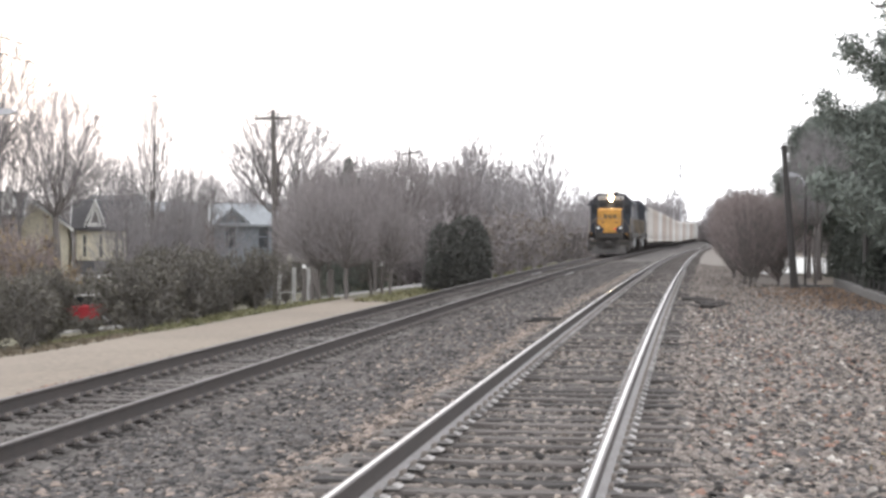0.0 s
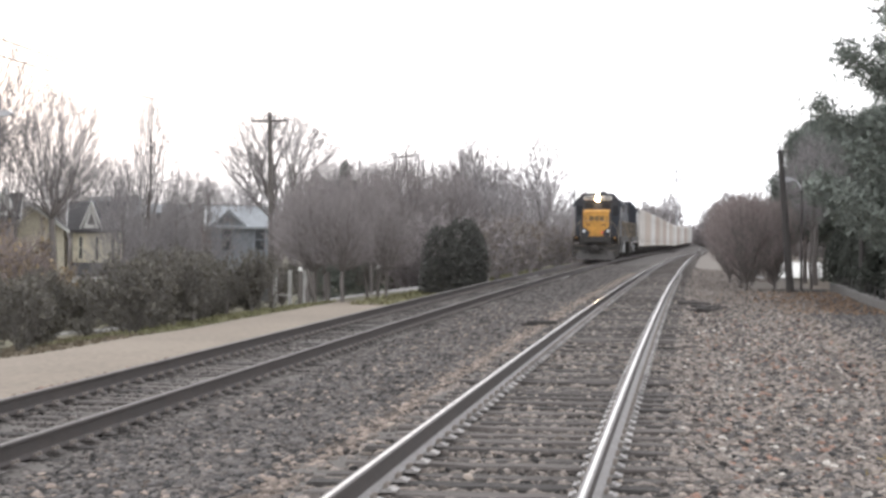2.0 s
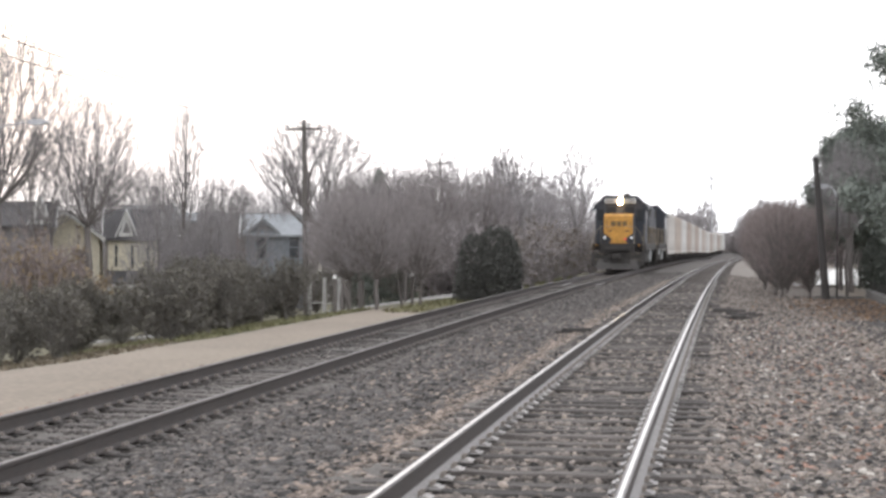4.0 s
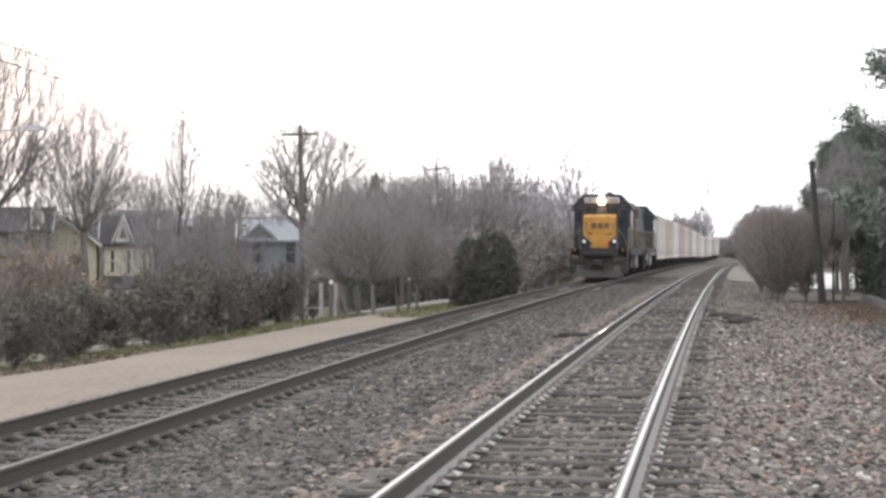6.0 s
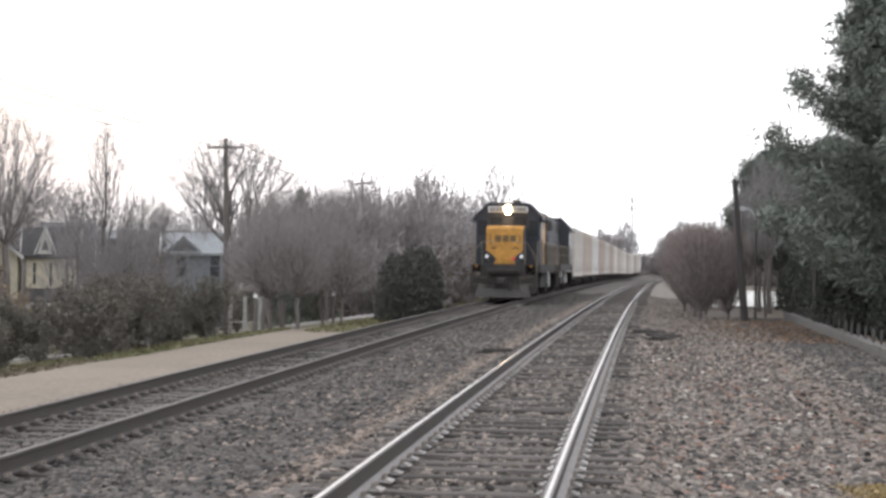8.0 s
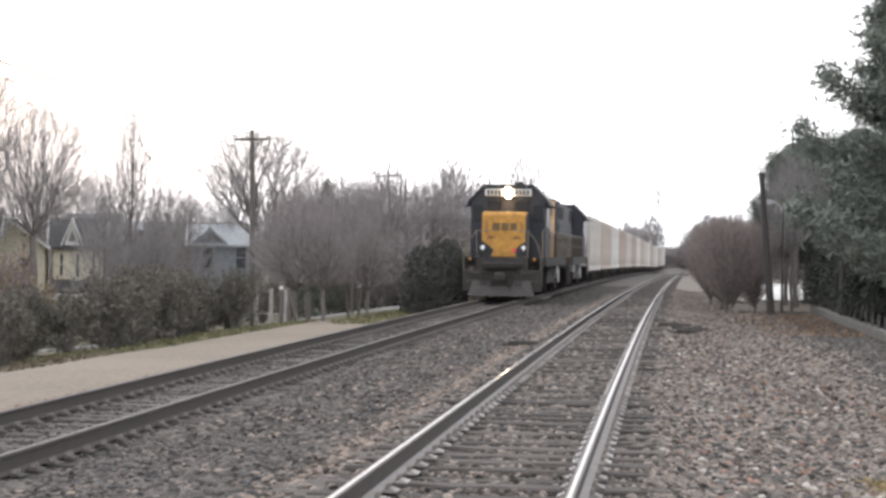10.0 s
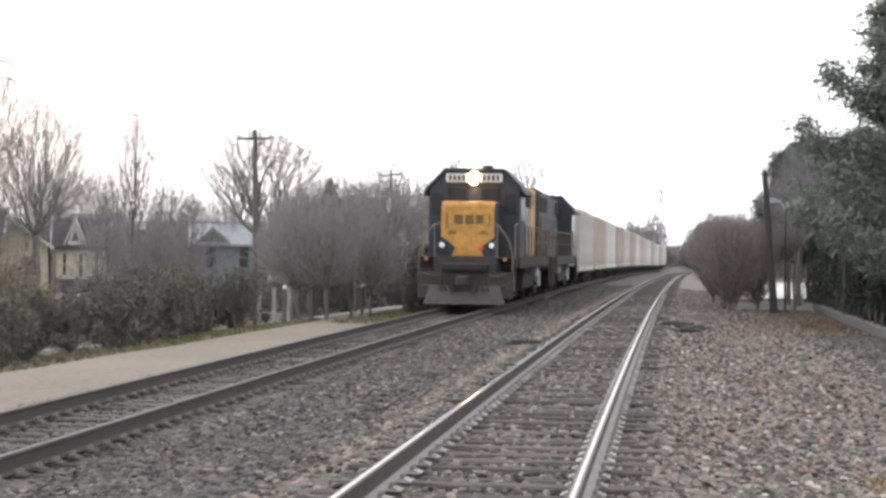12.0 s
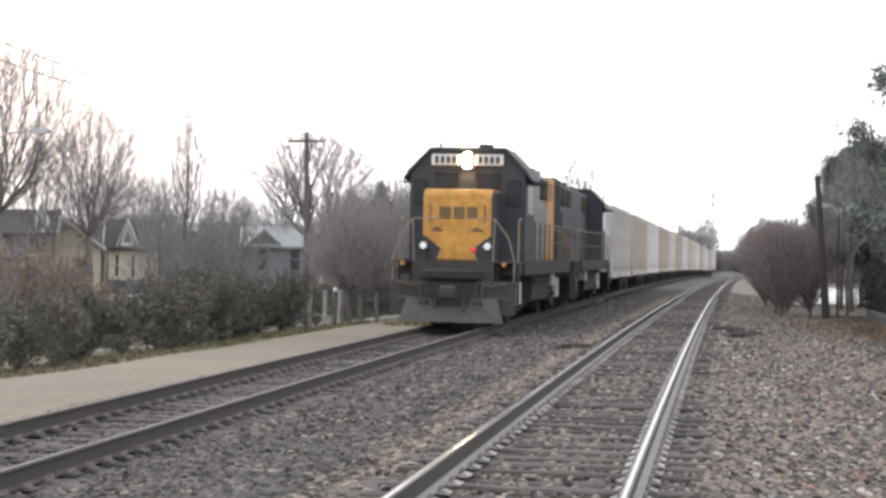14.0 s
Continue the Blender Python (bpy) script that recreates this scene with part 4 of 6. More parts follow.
# grown crowns, for a height of 10: fork, foot of the crown, half width, outline (share of height, share of width), tip radius, points
CROWNS = {
    "fan": (0.42, 0.46, 2.35, ((0, 0.15), (0.3, 0.7), (0.6, 1.0), (0.85, 0.72), (1, 0.3)), 0.0062, 800),
    "broad": (0.42, 0.46, 2.6, ((0, 0.4), (0.3, 0.95), (0.6, 1.0), (0.85, 0.7), (1, 0.25)), 0.0062, 900),
    "cone": (0.95, 0.26, 2.5, ((0, 0.7), (0.25, 1.0), (0.5, 0.78), (0.75, 0.45), (1, 0.12)), 0.0066, 1000),
    "dense": (0.28, 0.33, 3.6, ((0, 0.65), (0.25, 1.0), (0.6, 0.92), (0.85, 0.62), (1, 0.2)), 0.0115, 1200),
    "vase": (0.1, 0.17, 3.8, ((0, 0.2), (0.2, 0.72), (0.5, 1.0), (0.85, 0.8), (1, 0.4)), 0.0155, 1300),
    "far": (0.3, 0.32, 2.3, ((0, 0.4), (0.3, 0.95), (0.6, 1.0), (0.85, 0.6), (1, 0.1)), 0.013, 230),
}


def crown_segs(style, seed, height, trunk_r):
    """A tree grown towards points strewn in its crown: each point joins the branch that brings it the shortest way to the foot, and limbs thicken by what they carry."""
    fork, foot, half, outline, tip, count = CROWNS[style]
    rs = np.random.RandomState(seed)
    stem = [(0.06 * math.sin(k * 0.9 + seed), 0.06 * math.cos(k * 1.1 + seed), -0.3 + (fork * 10 + 0.3) * k / 9) for k in range(10)]
    stem[0] = (0, 0, -0.3)
    h = rs.uniform(0, 1, count * 6)
    share = np.interp(h, [o[0] for o in outline], [o[1] for o in outline])
    h = h[rs.uniform(0, 1, len(h)) < share ** (1.0 if style == "cone" else 1.4)][:count]
    count = len(h)
    w = np.interp(h, [o[0] for o in outline], [o[1] for o in outline]) * half
    a = rs.uniform(0, 2 * math.pi, count)
    uneven = 1 + 0.14 * np.sin(a * 3 + seed) + 0.1 * np.sin(a * 5 + h * 6 + seed * 2)
    r = w * uneven * rs.uniform(0.02, 1, count) ** 0.6
    pts = np.stack([np.cos(a) * r, np.sin(a) * r, (foot + (1 - foot) * h * (0.97 + 0.03 * np.sin(a * 4))) * 10], 1)
    base = np.array(stem[-1] if style != "cone" else stem[2])
    pts = pts[np.argsort(np.linalg.norm(pts - base, axis=1))]
    nodes = np.concatenate([np.array(stem), pts])
    m = len(stem)
    parent, way = np.arange(len(nodes)) - 1, np.zeros(len(nodes))
    for k in range(1, m):
        way[k] = way[k - 1] + np.linalg.norm(nodes[k] - nodes[k - 1])
    lowest = 2 if style == "cone" else m - 1
    for k in range(m, len(nodes)):
        d = nodes[k] - nodes[lowest:k]
        dist = np.linalg.norm(d, axis=1) + 1e-6
        steep = np.clip((0.45 if style == "cone" else 0.15) - d[:, 2] / dist, 0, 2)
        cost = dist * (1 + 2.2 * steep) + 0.8 * way[lowest:k]
        j = lowest + int(np.argmin(cost))
        parent[k], way[k] = j, way[j] + np.linalg.norm(nodes[k] - nodes[j])
    carried = np.ones(len(nodes))
    order = np.argsort(-way)
    for k in order:
        if k and parent[k] >= 0:
            carried[parent[k]] += carried[k]
    radius = tip * carried ** 0.45
    radius *= 1 + (trunk_r / radius[0] - 1) * np.clip(carried / carried[0], 0, 1) ** 0.5
    segs = [(*nodes[parent[k]], *nodes[k], min(radius[parent[k]], radius[k] * 1.25), radius[k]) for k in range(1, len(nodes))]
    for k in range(m, len(nodes)):
        d = nodes[k] - base
        d /= np.linalg.norm(d) + 1e-6
        for _ in range(2 if style == "far" else 3):
            t = d + rs.normal(scale=0.4, size=3) + np.array([0, 0, 0.2])
            t *= rs.uniform(0.3, 0.75) * (0.9 if style != "dense" else 1.1) / np.linalg.norm(t)
            segs.append((*nodes[k], *(nodes[k] + t), tip * 0.9, tip * 0.6))
    return np.array(segs)


def tree_segs(style, seed, height, trunk_r):
    if style in CROWNS:
        s = crown_segs(style, seed, height, trunk_r)
    else:
        rng, segs = random.Random(seed), []
        for k in range(7):
            d = Vector((rng.uniform(-0.6, 0.6), rng.uniform(-0.6, 0.6), 1)).normalized()
            at = Vector((rng.uniform(-0.1, 0.1), rng.uniform(-0.1, 0.1), -0.1)) * height / 4
            limb(segs, rng, at, d, height * 0.62, trunk_r, 0, SPECS[style])
        s = np.array(segs)
    s[:, :6] *= height / s[:, 5].max()
    return s


TREES = {}


def bare_tree(style, seed, x, y, height, trunk_r, label, turn=0.0, mats=(None,), group="bare trees", wide=1.0, name="bare_tree"):
    """A leafless tree: a trunk part with its limbs, and a crown part of twigs."""
    key = (style, seed)
    if key not in TREES:
        s = tree_segs(style, seed, 10.0, 10.0 * trunk_r / height)
        thick = s[:, 6] > 0.035
        if thick.sum() == 0:
            thick[0] = True
        TREES[key] = (array_mesh("trunk", [(*twig_arrays(s[thick], 6), 0)], [BARK]), array_mesh("crown", [(*twig_arrays(s[~thick], 3), 0)], [mats[0] or HAZED_TREE_TWIG]))
    k = height / 10.0
    root = thing(name, label, "tree", group, at=Matrix.Translation((x, y, ground_z(x, y) - 0.05)) @ Matrix.Rotation(turn, 4, "Z"))
    for nm, me in zip(("trunk", "crown"), TREES[key]):
        ob = new(nm, me)
        ob.parent = root
        ob.matrix_basis = Matrix.Diagonal((k * wide, k * wide, k, 1))
    return root


SHRUBS = {}


def shrub(seed, x, y, height, width, label, twig=None, leaf=None, group="shrubs beside the lane", name="shrub", leaves=500, vase=False):
    if (seed, leaves) not in SHRUBS:
        s = tree_segs("shrub", seed, 2.0, 0.035)
        s[:, 6:] = np.maximum(s[:, 6:], 0.009)
        if vase:
            for k in (0, 3):
                g = 0.38 + 0.62 * np.sqrt(np.clip(s[:, k + 2] / 1.6, 0, 1))
                s[:, k] *= g
                s[:, k + 1] *= g
        rs = np.random.RandomState(seed)
        pick = s[rs.randint(0, len(s), leaves)][:, 3:6] + rs.normal(scale=0.06, size=(leaves, 3))
        SHRUBS[(seed, leaves)] = (array_mesh("stem", [(*twig_arrays(s, 3), 0)], [twig or HAZED_TWIG_RED]), array_mesh("leaves", [(*leaf_arrays(rs, pick, 0.055), 0)], [leaf or DEAD_LEAF]), np.abs(s[:, :2]).max())
    a, b, reach = SHRUBS[(seed, leaves)]
    root = thing(name, label, "shrub", group, at=Matrix.Translation((x, y, ground_z(x, y) - 0.05)) @ Matrix.Rotation(seed * 1.7 + x, 4, "Z"))
    for nm, me in (("stem", a), ("foliage", b)):
        ob = new(nm, me)
        ob.parent = root
        ob.matrix_basis = Matrix.Diagonal((width / 2 / reach, width / 2 / reach, height / 2.0, 1))
    return root


def round_evergreen(x, y, height, width, label, name="evergreen_bush", seed=3, boxy=0.5, leaf=0.042, count=20000, mat=None, lobes=None):
    """An evergreen: stem, and a dense coat of leaf sprays over several merged mounds; a lobe is (dx, dy, width, height) in shares of the whole."""
    rs = np.random.RandomState(seed)
    if lobes is None:
        lobes = [(0, 0, 0.8, 1.0)] + [(0.3 * math.cos(k * 1.57 + seed), 0.3 * math.sin(k * 1.57 + seed), rs.uniform(0.45, 0.62), rs.uniform(0.6, 0.9)) for k in range(4)]
    clouds = []
    for dx, dy, lw, lh in lobes:
        n = int(count * lw * lh / sum(q[2] * q[3] for q in lobes))
        a, h = rs.uniform(0, 2 * math.pi, n), rs.uniform(0.0, 1, n)
        prof = np.clip(np.sin(np.clip(h, 0, 1) ** 0.8 * math.pi * 0.94 + 0.16), 0.02, 1) ** boxy
        lump = 1 + 0.08 * np.sin(a * 3 + h * 7 + dx * 9) + 0.07 * np.sin(a * 7 + h * 13 + 1) + 0.05 * np.sin(a * 13 - h * 21)
        r = prof * lump * (1 - np.abs(rs.normal(scale=0.13, size=n))) * width * lw / 2
        clouds.append(np.stack([np.cos(a) * r + dx * width, np.sin(a) * r + dy * width, h * height * lh * (1 + 0.04 * np.sin(a * 5))], 1))
    c = np.concatenate(clouds)
    root = thing(name, label, "bush", at=Matrix.Translation((x, y, ground_z(x, y) - 0.03)))
    ob = new("foliage", array_mesh("foliage", [(*leaf_arrays(rs, c, leaf, long=1.3), 0)], [mat or EVERGREEN]))
    ob.parent = root
    segs = [(0, 0, -0.1, 0, 0, height * 0.8, width * 0.05, 0.02)]
    for k in range(60):
        w, z = rs.uniform(0, 6.28), rs.uniform(0.05, 0.75) * height
        q = width * 0.38
        segs.append((0, 0, z, math.cos(w) * q, math.sin(w) * q, z + 0.25, 0.03, 0.012))
    st = new("stem", array_mesh("stem", [(*twig_arrays(segs, 5), 0)], [BARK]))
    st.parent = root
    return root


def cedar(x, y, top, width, label, seed=17):
    """A pointed conifer: a straight stem with tiers of sprays that narrow to the tip."""
    rs = np.random.RandomState(seed)
    z0 = ground_z(x, y)
    height, n = top - z0, 26000
    a, h = rs.uniform(0, 2 * math.pi, n), 1 - rs.uniform(0, 1, n) ** 0.6
    r = (0.04 + (1 - h) ** 0.9) * (0.8 + 0.2 * np.sin(h * 60 + a * 2)) * (1 - np.abs(rs.normal(scale=0.25, size=n))) * width / 2
    c = np.stack([np.cos(a) * r, np.sin(a) * r, h * height - 0.15 * r], 1)
    root = thing("cedar_tree", label, "tree", at=Matrix.Translation((x, y, z0 - 0.05)))
    for nm, piece, m in (("trunk", twig_arrays([(0, 0, -0.1, 0, 0, height * 0.98, 0.16, 0.02)], 6), BARK), ("foliage", leaf_arrays(rs, c, 0.045, long=1.6), NEEDLE)):
        ob = new(nm, array_mesh(nm, [(*piece, 0)], [m]))
        ob.parent = root


def pine(x, y, height, reach, label, seed=5, first=0.12, trunk_r=0.24, clump=54):
    """A pine: tapered trunk, whorls of drooping limbs, and tufts of needles on the outer limbs."""
    rng, rs = random.Random(seed), np.random.RandomState(seed)
    segs, tufts = [], []
    z0 = -0.2
    for k in range(8):
        a, b = height * k / 8, height * (k + 1) / 8
        segs.append((0, 0, a + z0, 0, 0, b + z0, trunk_r * (1 - k / 8.3), trunk_r * (1 - (k + 1) / 8.3)))
    z = height * first
    while z < height * 0.98:
        up = z / height
        for _ in range(4):
            w = rng.uniform(0, 6.283)
            L = reach * (1 - up) ** 0.6 * rng.uniform(0.55, 1.12) * (0.78 if up > 0.62 else 1.0) + 0.3
            p, d = Vector((0, 0, z)), Vector((math.cos(w), math.sin(w), 0.1 + 0.5 * up))
            for i in range(6):
                d = (d + Vector((rng.uniform(-0.16, 0.16), rng.uniform(-0.16, 0.16), 0.06))).normalized()
                q = p + d * (L / 6)
                segs.append((*p, *q, 0.05 * (1 - i / 7), 0.05 * (1 - (i + 1) / 7)))
                if i >= 1:
                    for _ in range(3):
                        sd = (d + Vector((rng.uniform(-1, 1), rng.uniform(-1, 1), rng.uniform(-0.1, 0.6)))).normalized()
                        e = q + sd * rng.uniform(0.25, 0.6)
                        segs.append((*q, *e, 0.014, 0.007))
                        tufts += [e[:], ((q + e) / 2)[:]]
                p = q
            tufts.append(p[:])
        z += height * rng.uniform(0.03, 0.05)
    t = np.array(tufts)
    c = np.repeat(t, clump, 0) + rs.normal(scale=0.19, size=(len(t) * clump, 3))
    root = thing("pine_tree", label, "tree", at=Matrix.Translation((x, y, ground_z(x, y) - 0.05)))
    for nm, piece, m in (("trunk", twig_arrays(segs, 5), BARK), ("needles", leaf_arrays(rs, c, 0.046, long=2.5), NEEDLE)):
        ob = new(nm, array_mesh(nm, [(*piece, 0)], [m]))
        ob.parent = root
    return root


def build_woods():
    """The leafless woods beyond the houses and along the line, as one piece."""
    rng = random.Random(21)
    kinds = [tree_segs("far", 100 + k, 10.0, 0.16) for k in range(6)]
    brush = [tree_segs("brush", 140 + k, 2.0, 0.05) for k in range(4)]
    pieces = []

    def place(s, x, y, h, w, least):
        s = s.copy()
        a = rng.uniform(0, 6.28)
        c, q = math.cos(a), math.sin(a)
        for k in (0, 3):
            px, py = s[:, k].copy() * w, s[:, k + 1].copy() * w
            s[:, k], s[:, k + 1], s[:, k + 2] = px * c - py * q + x, px * q + py * c + y, s[:, k + 2] * h + ground_z(x, y)
        s[:, 6:] = np.maximum(s[:, 6:] * h, least)
        return s

    big, low = [], []
    for i in range(70):
        y = rng.uniform(120, 300)
        x = line_x(y) - rng.uniform(15, 20 + y * 0.26)
        h = rng.uniform(8.0, 12.5) / 10
        big.append(place(kinds[i % 6], x, y, h, h * rng.uniform(0.8, 1.1), 0.016))
    for i in range(46):
        y = rng.uniform(130, 250)
        x = -y * rng.uniform(0.075, 0.21)
        h = rng.uniform(8.5, 12.0) / 10
        big.append(place(kinds[i % 6], x, y, h, h * rng.uniform(0.85, 1.15), 0.02))
    for i in range(44):
        y = rng.uniform(330, 480)
        x = line_x(y) + rng.uniform(-50, 28)
        h = rng.uniform(9, 14) / 10
        big.append(place(kinds[i % 6], x, y, h, h, 0.06))
    for i in range(14):
        y = rng.uniform(75, 200)
        x = line_x(y) + rng.uniform(9, 34)
        h = rng.uniform(6, 9.5) / 10
        big.append(place(kinds[i % 6], x, y, h, h, 0.016))
    for i in range(170):
        y = rng.uniform(78, 300)
        x = line_x(y) - SPACING - rng.uniform(5.0, 6.5 + (y - 78) * 0.16)
        h = rng.uniform(1.1, 2.1)
        low.append(place(brush[i % 4], x, y, h, h * 1.15, 0.022 if y < 140 else 0.034))
    for i in range(110):
        y = rng.uniform(180, 470)
        x = line_x(y) + (rng.uniform(3.6, 18) if i % 2 else -SPACING - rng.uniform(4, 50))
        h = rng.uniform(1.2, 2.2)
        low.append(place(brush[i % 4], x, y, h, h * 1.2, 0.06))
    for i in range(70):
        y = rng.uniform(425, 470)
        x = line_x(y) + rng.uniform(-45, 30)
        h = rng.uniform(2.2, 3.6)
        low.append(place(brush[i % 4], x, y, h, h * 1.3, 0.09))
    # Woods and brushwood get the twig colours that have haze painted in.
    for nm, segs, lab, m in (("distant_woods", big, "leafless woods beyond the railway, paled by painted haze", HAZED_TWIG), ("brushwood", low, "tangled brown leafless brushwood along the line", HAZED_TWIG_RED)):
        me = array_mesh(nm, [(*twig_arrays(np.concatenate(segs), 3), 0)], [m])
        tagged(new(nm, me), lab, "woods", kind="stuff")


# ---- poles, lamps, fences ----
def utility_pole(x, y, z0, z1, label, arm=1.9, r=0.14, lean=0.0, arm_drop=0.45, turn=0.0, arms=1, wood=None):
    wood = wood or POLE_WOOD
    pole = thing("utility_pole", label, "utility pole", "utility poles along the line", at=Matrix.Translation((x, y, z0)) @ Matrix.Rotation(turn, 4, "Z") @ Matrix.Rotation(radians(lean), 4, "Y"))
    h = z1 - z0
    b = Bag()
    b.tube((0, 0, -0.4), (0, 0, h), r, r * 0.64, 12)
    part("shaft", b, wood, pole)
    for j in range(arms):
        b = Bag()
        z = h - arm_drop - j * 0.9
        b.box(-arm / 2, arm / 2, -r - 0.1, -r, z - 0.06, z + 0.06, 0, 0.01)
        cross = part("crossarm", b, POLE_WOOD, pole, "weathered wooden crossarm")
        for s in (-1, 1):
            b = Bag()
            b.path([(s * arm * 0.3, -r - 0.05, z - 0.04), (0, -r, z - 0.62)], 0.018, 5)
            part("brace", b, IRON, cross)
        for k in range(4):
            px = arm * (-0.46 + k * 0.92 / 3)
            b = Bag()
            b.tube((px, -r - 0.05, z + 0.06), (px, -r - 0.05, z + 0.14), 0.02, 0.02, 6)
            b.tube((px, -r - 0.05, z + 0.12), (px, -r - 0.05, z + 0.22), 0.05, 0.035, 8)
            part("insulator", b, GLASSY, cross)
    return pole


def wire(pts, sag, r=0.02, label="thin sagging overhead wire"):
    b = Bag()
    for p, q in zip(pts, pts[1:]):
        line = []
        for i in range(15):
            t = i / 14
            v = Vector(p).lerp(Vector(q), t)
            v.z -= sag * 4 * t * (1 - t)
            line.append(v)
        b.path(line, r, 4)
    tagged(new("overhead_wire", b.mesh("overhead_wire", WIRE)), label, "wire", "overhead wires")


def street_lamp(x, y, z_head, dx, label, r=0.07, wood=None):
    z0 = ground_z(x, y)
    lamp = thing("street_lamp", label, "street lamp", "street lamps", at=Matrix.Translation((x, y, z0)))
    h = z_head - z0
    b = Bag()
    b.tube((0, 0, -0.2), (0, 0, h - 0.3), r * 1.2, r, 10)
    part("pole", b, wood or POLE_WOOD, lamp)
    b = Bag()
    b.path([(0, 0, h - 0.45), (dx * 0.35, 0, h - 0.1), (dx * 0.75, 0, h)], 0.03, 6)
    part("arm", b, GALVANISED, lamp)
    b = Bag()
    outline = [(0.0, -0.05), (0.12, -0.1), (0.42, -0.09), (0.6, -0.02), (0.5, 0.06), (0.2, 0.08), (0.0, 0.03)]
    s = 1 if dx > 0 else -1
    b.extrude_y([(dx * 0.72 + s * px, h + pz) for px, pz in outline][:: s], -0.13, 0.13)
    part("lamp_head", b, GALVANISED, lamp, "pale grey lamp head")
    return lamp


def post(x, y, h, r, label, lean=0.0, cap=False):
    p = thing("post", label, "post", "posts beside the lane", at=Matrix.Translation((x, y, ground_z(x, y))) @ Matrix.Rotation(radians(lean), 4, "Y"))
    b = Bag()
    b.tube((0, 0, -0.2), (0, 0, h * 0.5), r * 1.05, r, 9)
    b.tube((0, 0, h * 0.5), (0, 0, h), r, r * 0.93, 9)
    part("shaft", b, POLE_WOOD, p)
    if cap:
        b = Bag()
        b.tube((0, 0, h), (0, 0, h + 0.12), r * 1.08, r * 0.7, 9)
        part("cap", b, TRIM_WHITE, p, "white post cap")
    return p


# ---- houses ----
def house(x, y, w, d, eaves, ridge, label, wall, roof, turn=0.0, axis="x", shutters=True, dormer=False, porch=False, rows=(0.9, 3.6), cols=4, chimney=False, sink=0.0, boards=True, pane=0.75, framed=True, dormer_at=0.18, stack=False):
    """A two-storey house; axis: which way the ridge runs; w along local x, d along local y; front is -y."""
    z = ground_z(x, y) - 0.1 - sink
    h = thing("house", label, "house", "houses below the railway", at=Matrix.Translation((x, y, z)) @ Matrix.Rotation(radians(turn), 4, "Z"))
    b = Bag()
    if axis == "x":
        b.extrude_x([(-d / 2, -0.3), (d / 2, -0.3), (d / 2, eaves), (0, ridge - 0.05), (-d / 2, eaves)], -w / 2, w / 2)
    else:
        b.extrude_y([(-w / 2, -0.3), (w / 2, -0.3), (w / 2, eaves), (0, ridge - 0.05), (-w / 2, eaves)], -d / 2, d / 2)
    walls = part("wall", b, wall, h)
    if boards:
        b = Bag()
        k = 0.25
        while k < eaves - 0.1:
            b.box(-w / 2 - 0.012, w / 2 + 0.012, -d / 2 - 0.014, -d / 2 + 0.01, k, k + 0.12)
            b.box(w / 2 - 0.01, w / 2 + 0.014, -d / 2, d / 2, k, k + 0.12)
            k += 0.16
        part("clapboard_cladding", b, wall, walls)["kind"] = "stuff"
    # roof with overhang and thickness
    b = Bag()
    o, t = 0.35, 0.16
    run = (d if axis == "x" else w) / 2
    slope = (ridge - eaves) / run
    e = eaves - slope * o
    prof = [(-run - o, e), (0, ridge), (run + o, e), (run + o, e + t), (0, ridge + t), (-run - o, e + t)]
    if axis == "x":
        b.extrude_x(prof, -w / 2 - o, w / 2 + o)
    else:
        b.extrude_y(prof, -d / 2 - o, d / 2 + o)
    rf = part("roof", b, roof, h)
    trim = [(-run - o - 0.02, e - 0.12), (0, ridge - 0.12), (run + o + 0.02, e - 0.12), (run + o + 0.02, e + t * 0.7), (0, ridge + t * 0.7), (-run - o - 0.02, e + t * 0.7)]
    for s in (-1, 1):
        b = Bag()
        if axis == "x":
            b.extrude_x(trim, s * (w / 2 + o), s * (w / 2 + o + 0.05)) if s > 0 else b.extrude_x(trim, -w / 2 - o - 0.05, -w / 2 - o)
        else:
            b.extrude_y(trim, d / 2 + o, d / 2 + o + 0.05) if s > 0 else b.extrude_y(trim, -d / 2 - o - 0.05, -d / 2 - o)
        part("barge_board", b, TRIM_WHITE, rf, "white gable trim")
    # windows on the front and the right-hand side
    def window(m, ww=pane, hh=1.4):
        b = Bag()
        b.box(-ww / 2, ww / 2, -0.03, 0.02, 0, hh)
        win = part("window", b, PANE, h, at=m)
        b = Bag()
        for q in (-1, 1):
            b.box(q * ww / 2 - 0.06, q * ww / 2 + 0.06, -0.07, 0.02, -0.06, hh + 0.06)
        b.box(-ww / 2, ww / 2, -0.065, 0.02, hh - 0.04, hh + 0.08)
        b.box(-ww / 2, ww / 2, -0.05, 0.02, hh * 0.5 - 0.03, hh * 0.5 + 0.03)
        b.box(-ww / 2 - 0.1, ww / 2 + 0.1, -0.11, 0.02, -0.1, 0.0)
        part("window_frame", b, TRIM_WHITE if framed else wall, win)
        if shutters:
            for q in (-1, 1):
                b = Bag()
                b.box(q * (ww / 2 + 0.2) - 0.13, q * (ww / 2 + 0.2) + 0.13, -0.06, 0.0, 0, hh, 0, 0.01)
                part("shutter", b, IRON, win, "black shutter")
    for zr in rows:
        for k in range(cols):
            window(Matrix.Translation((-w / 2 + w * (k + 0.5) / cols, -d / 2, zr)))
        for k in range(2):
            window(Matrix.Translation((w / 2, -d / 2 + d * (k + 0.5) / 2, zr)) @ Matrix.Rotation(math.pi / 2, 4, "Z"))
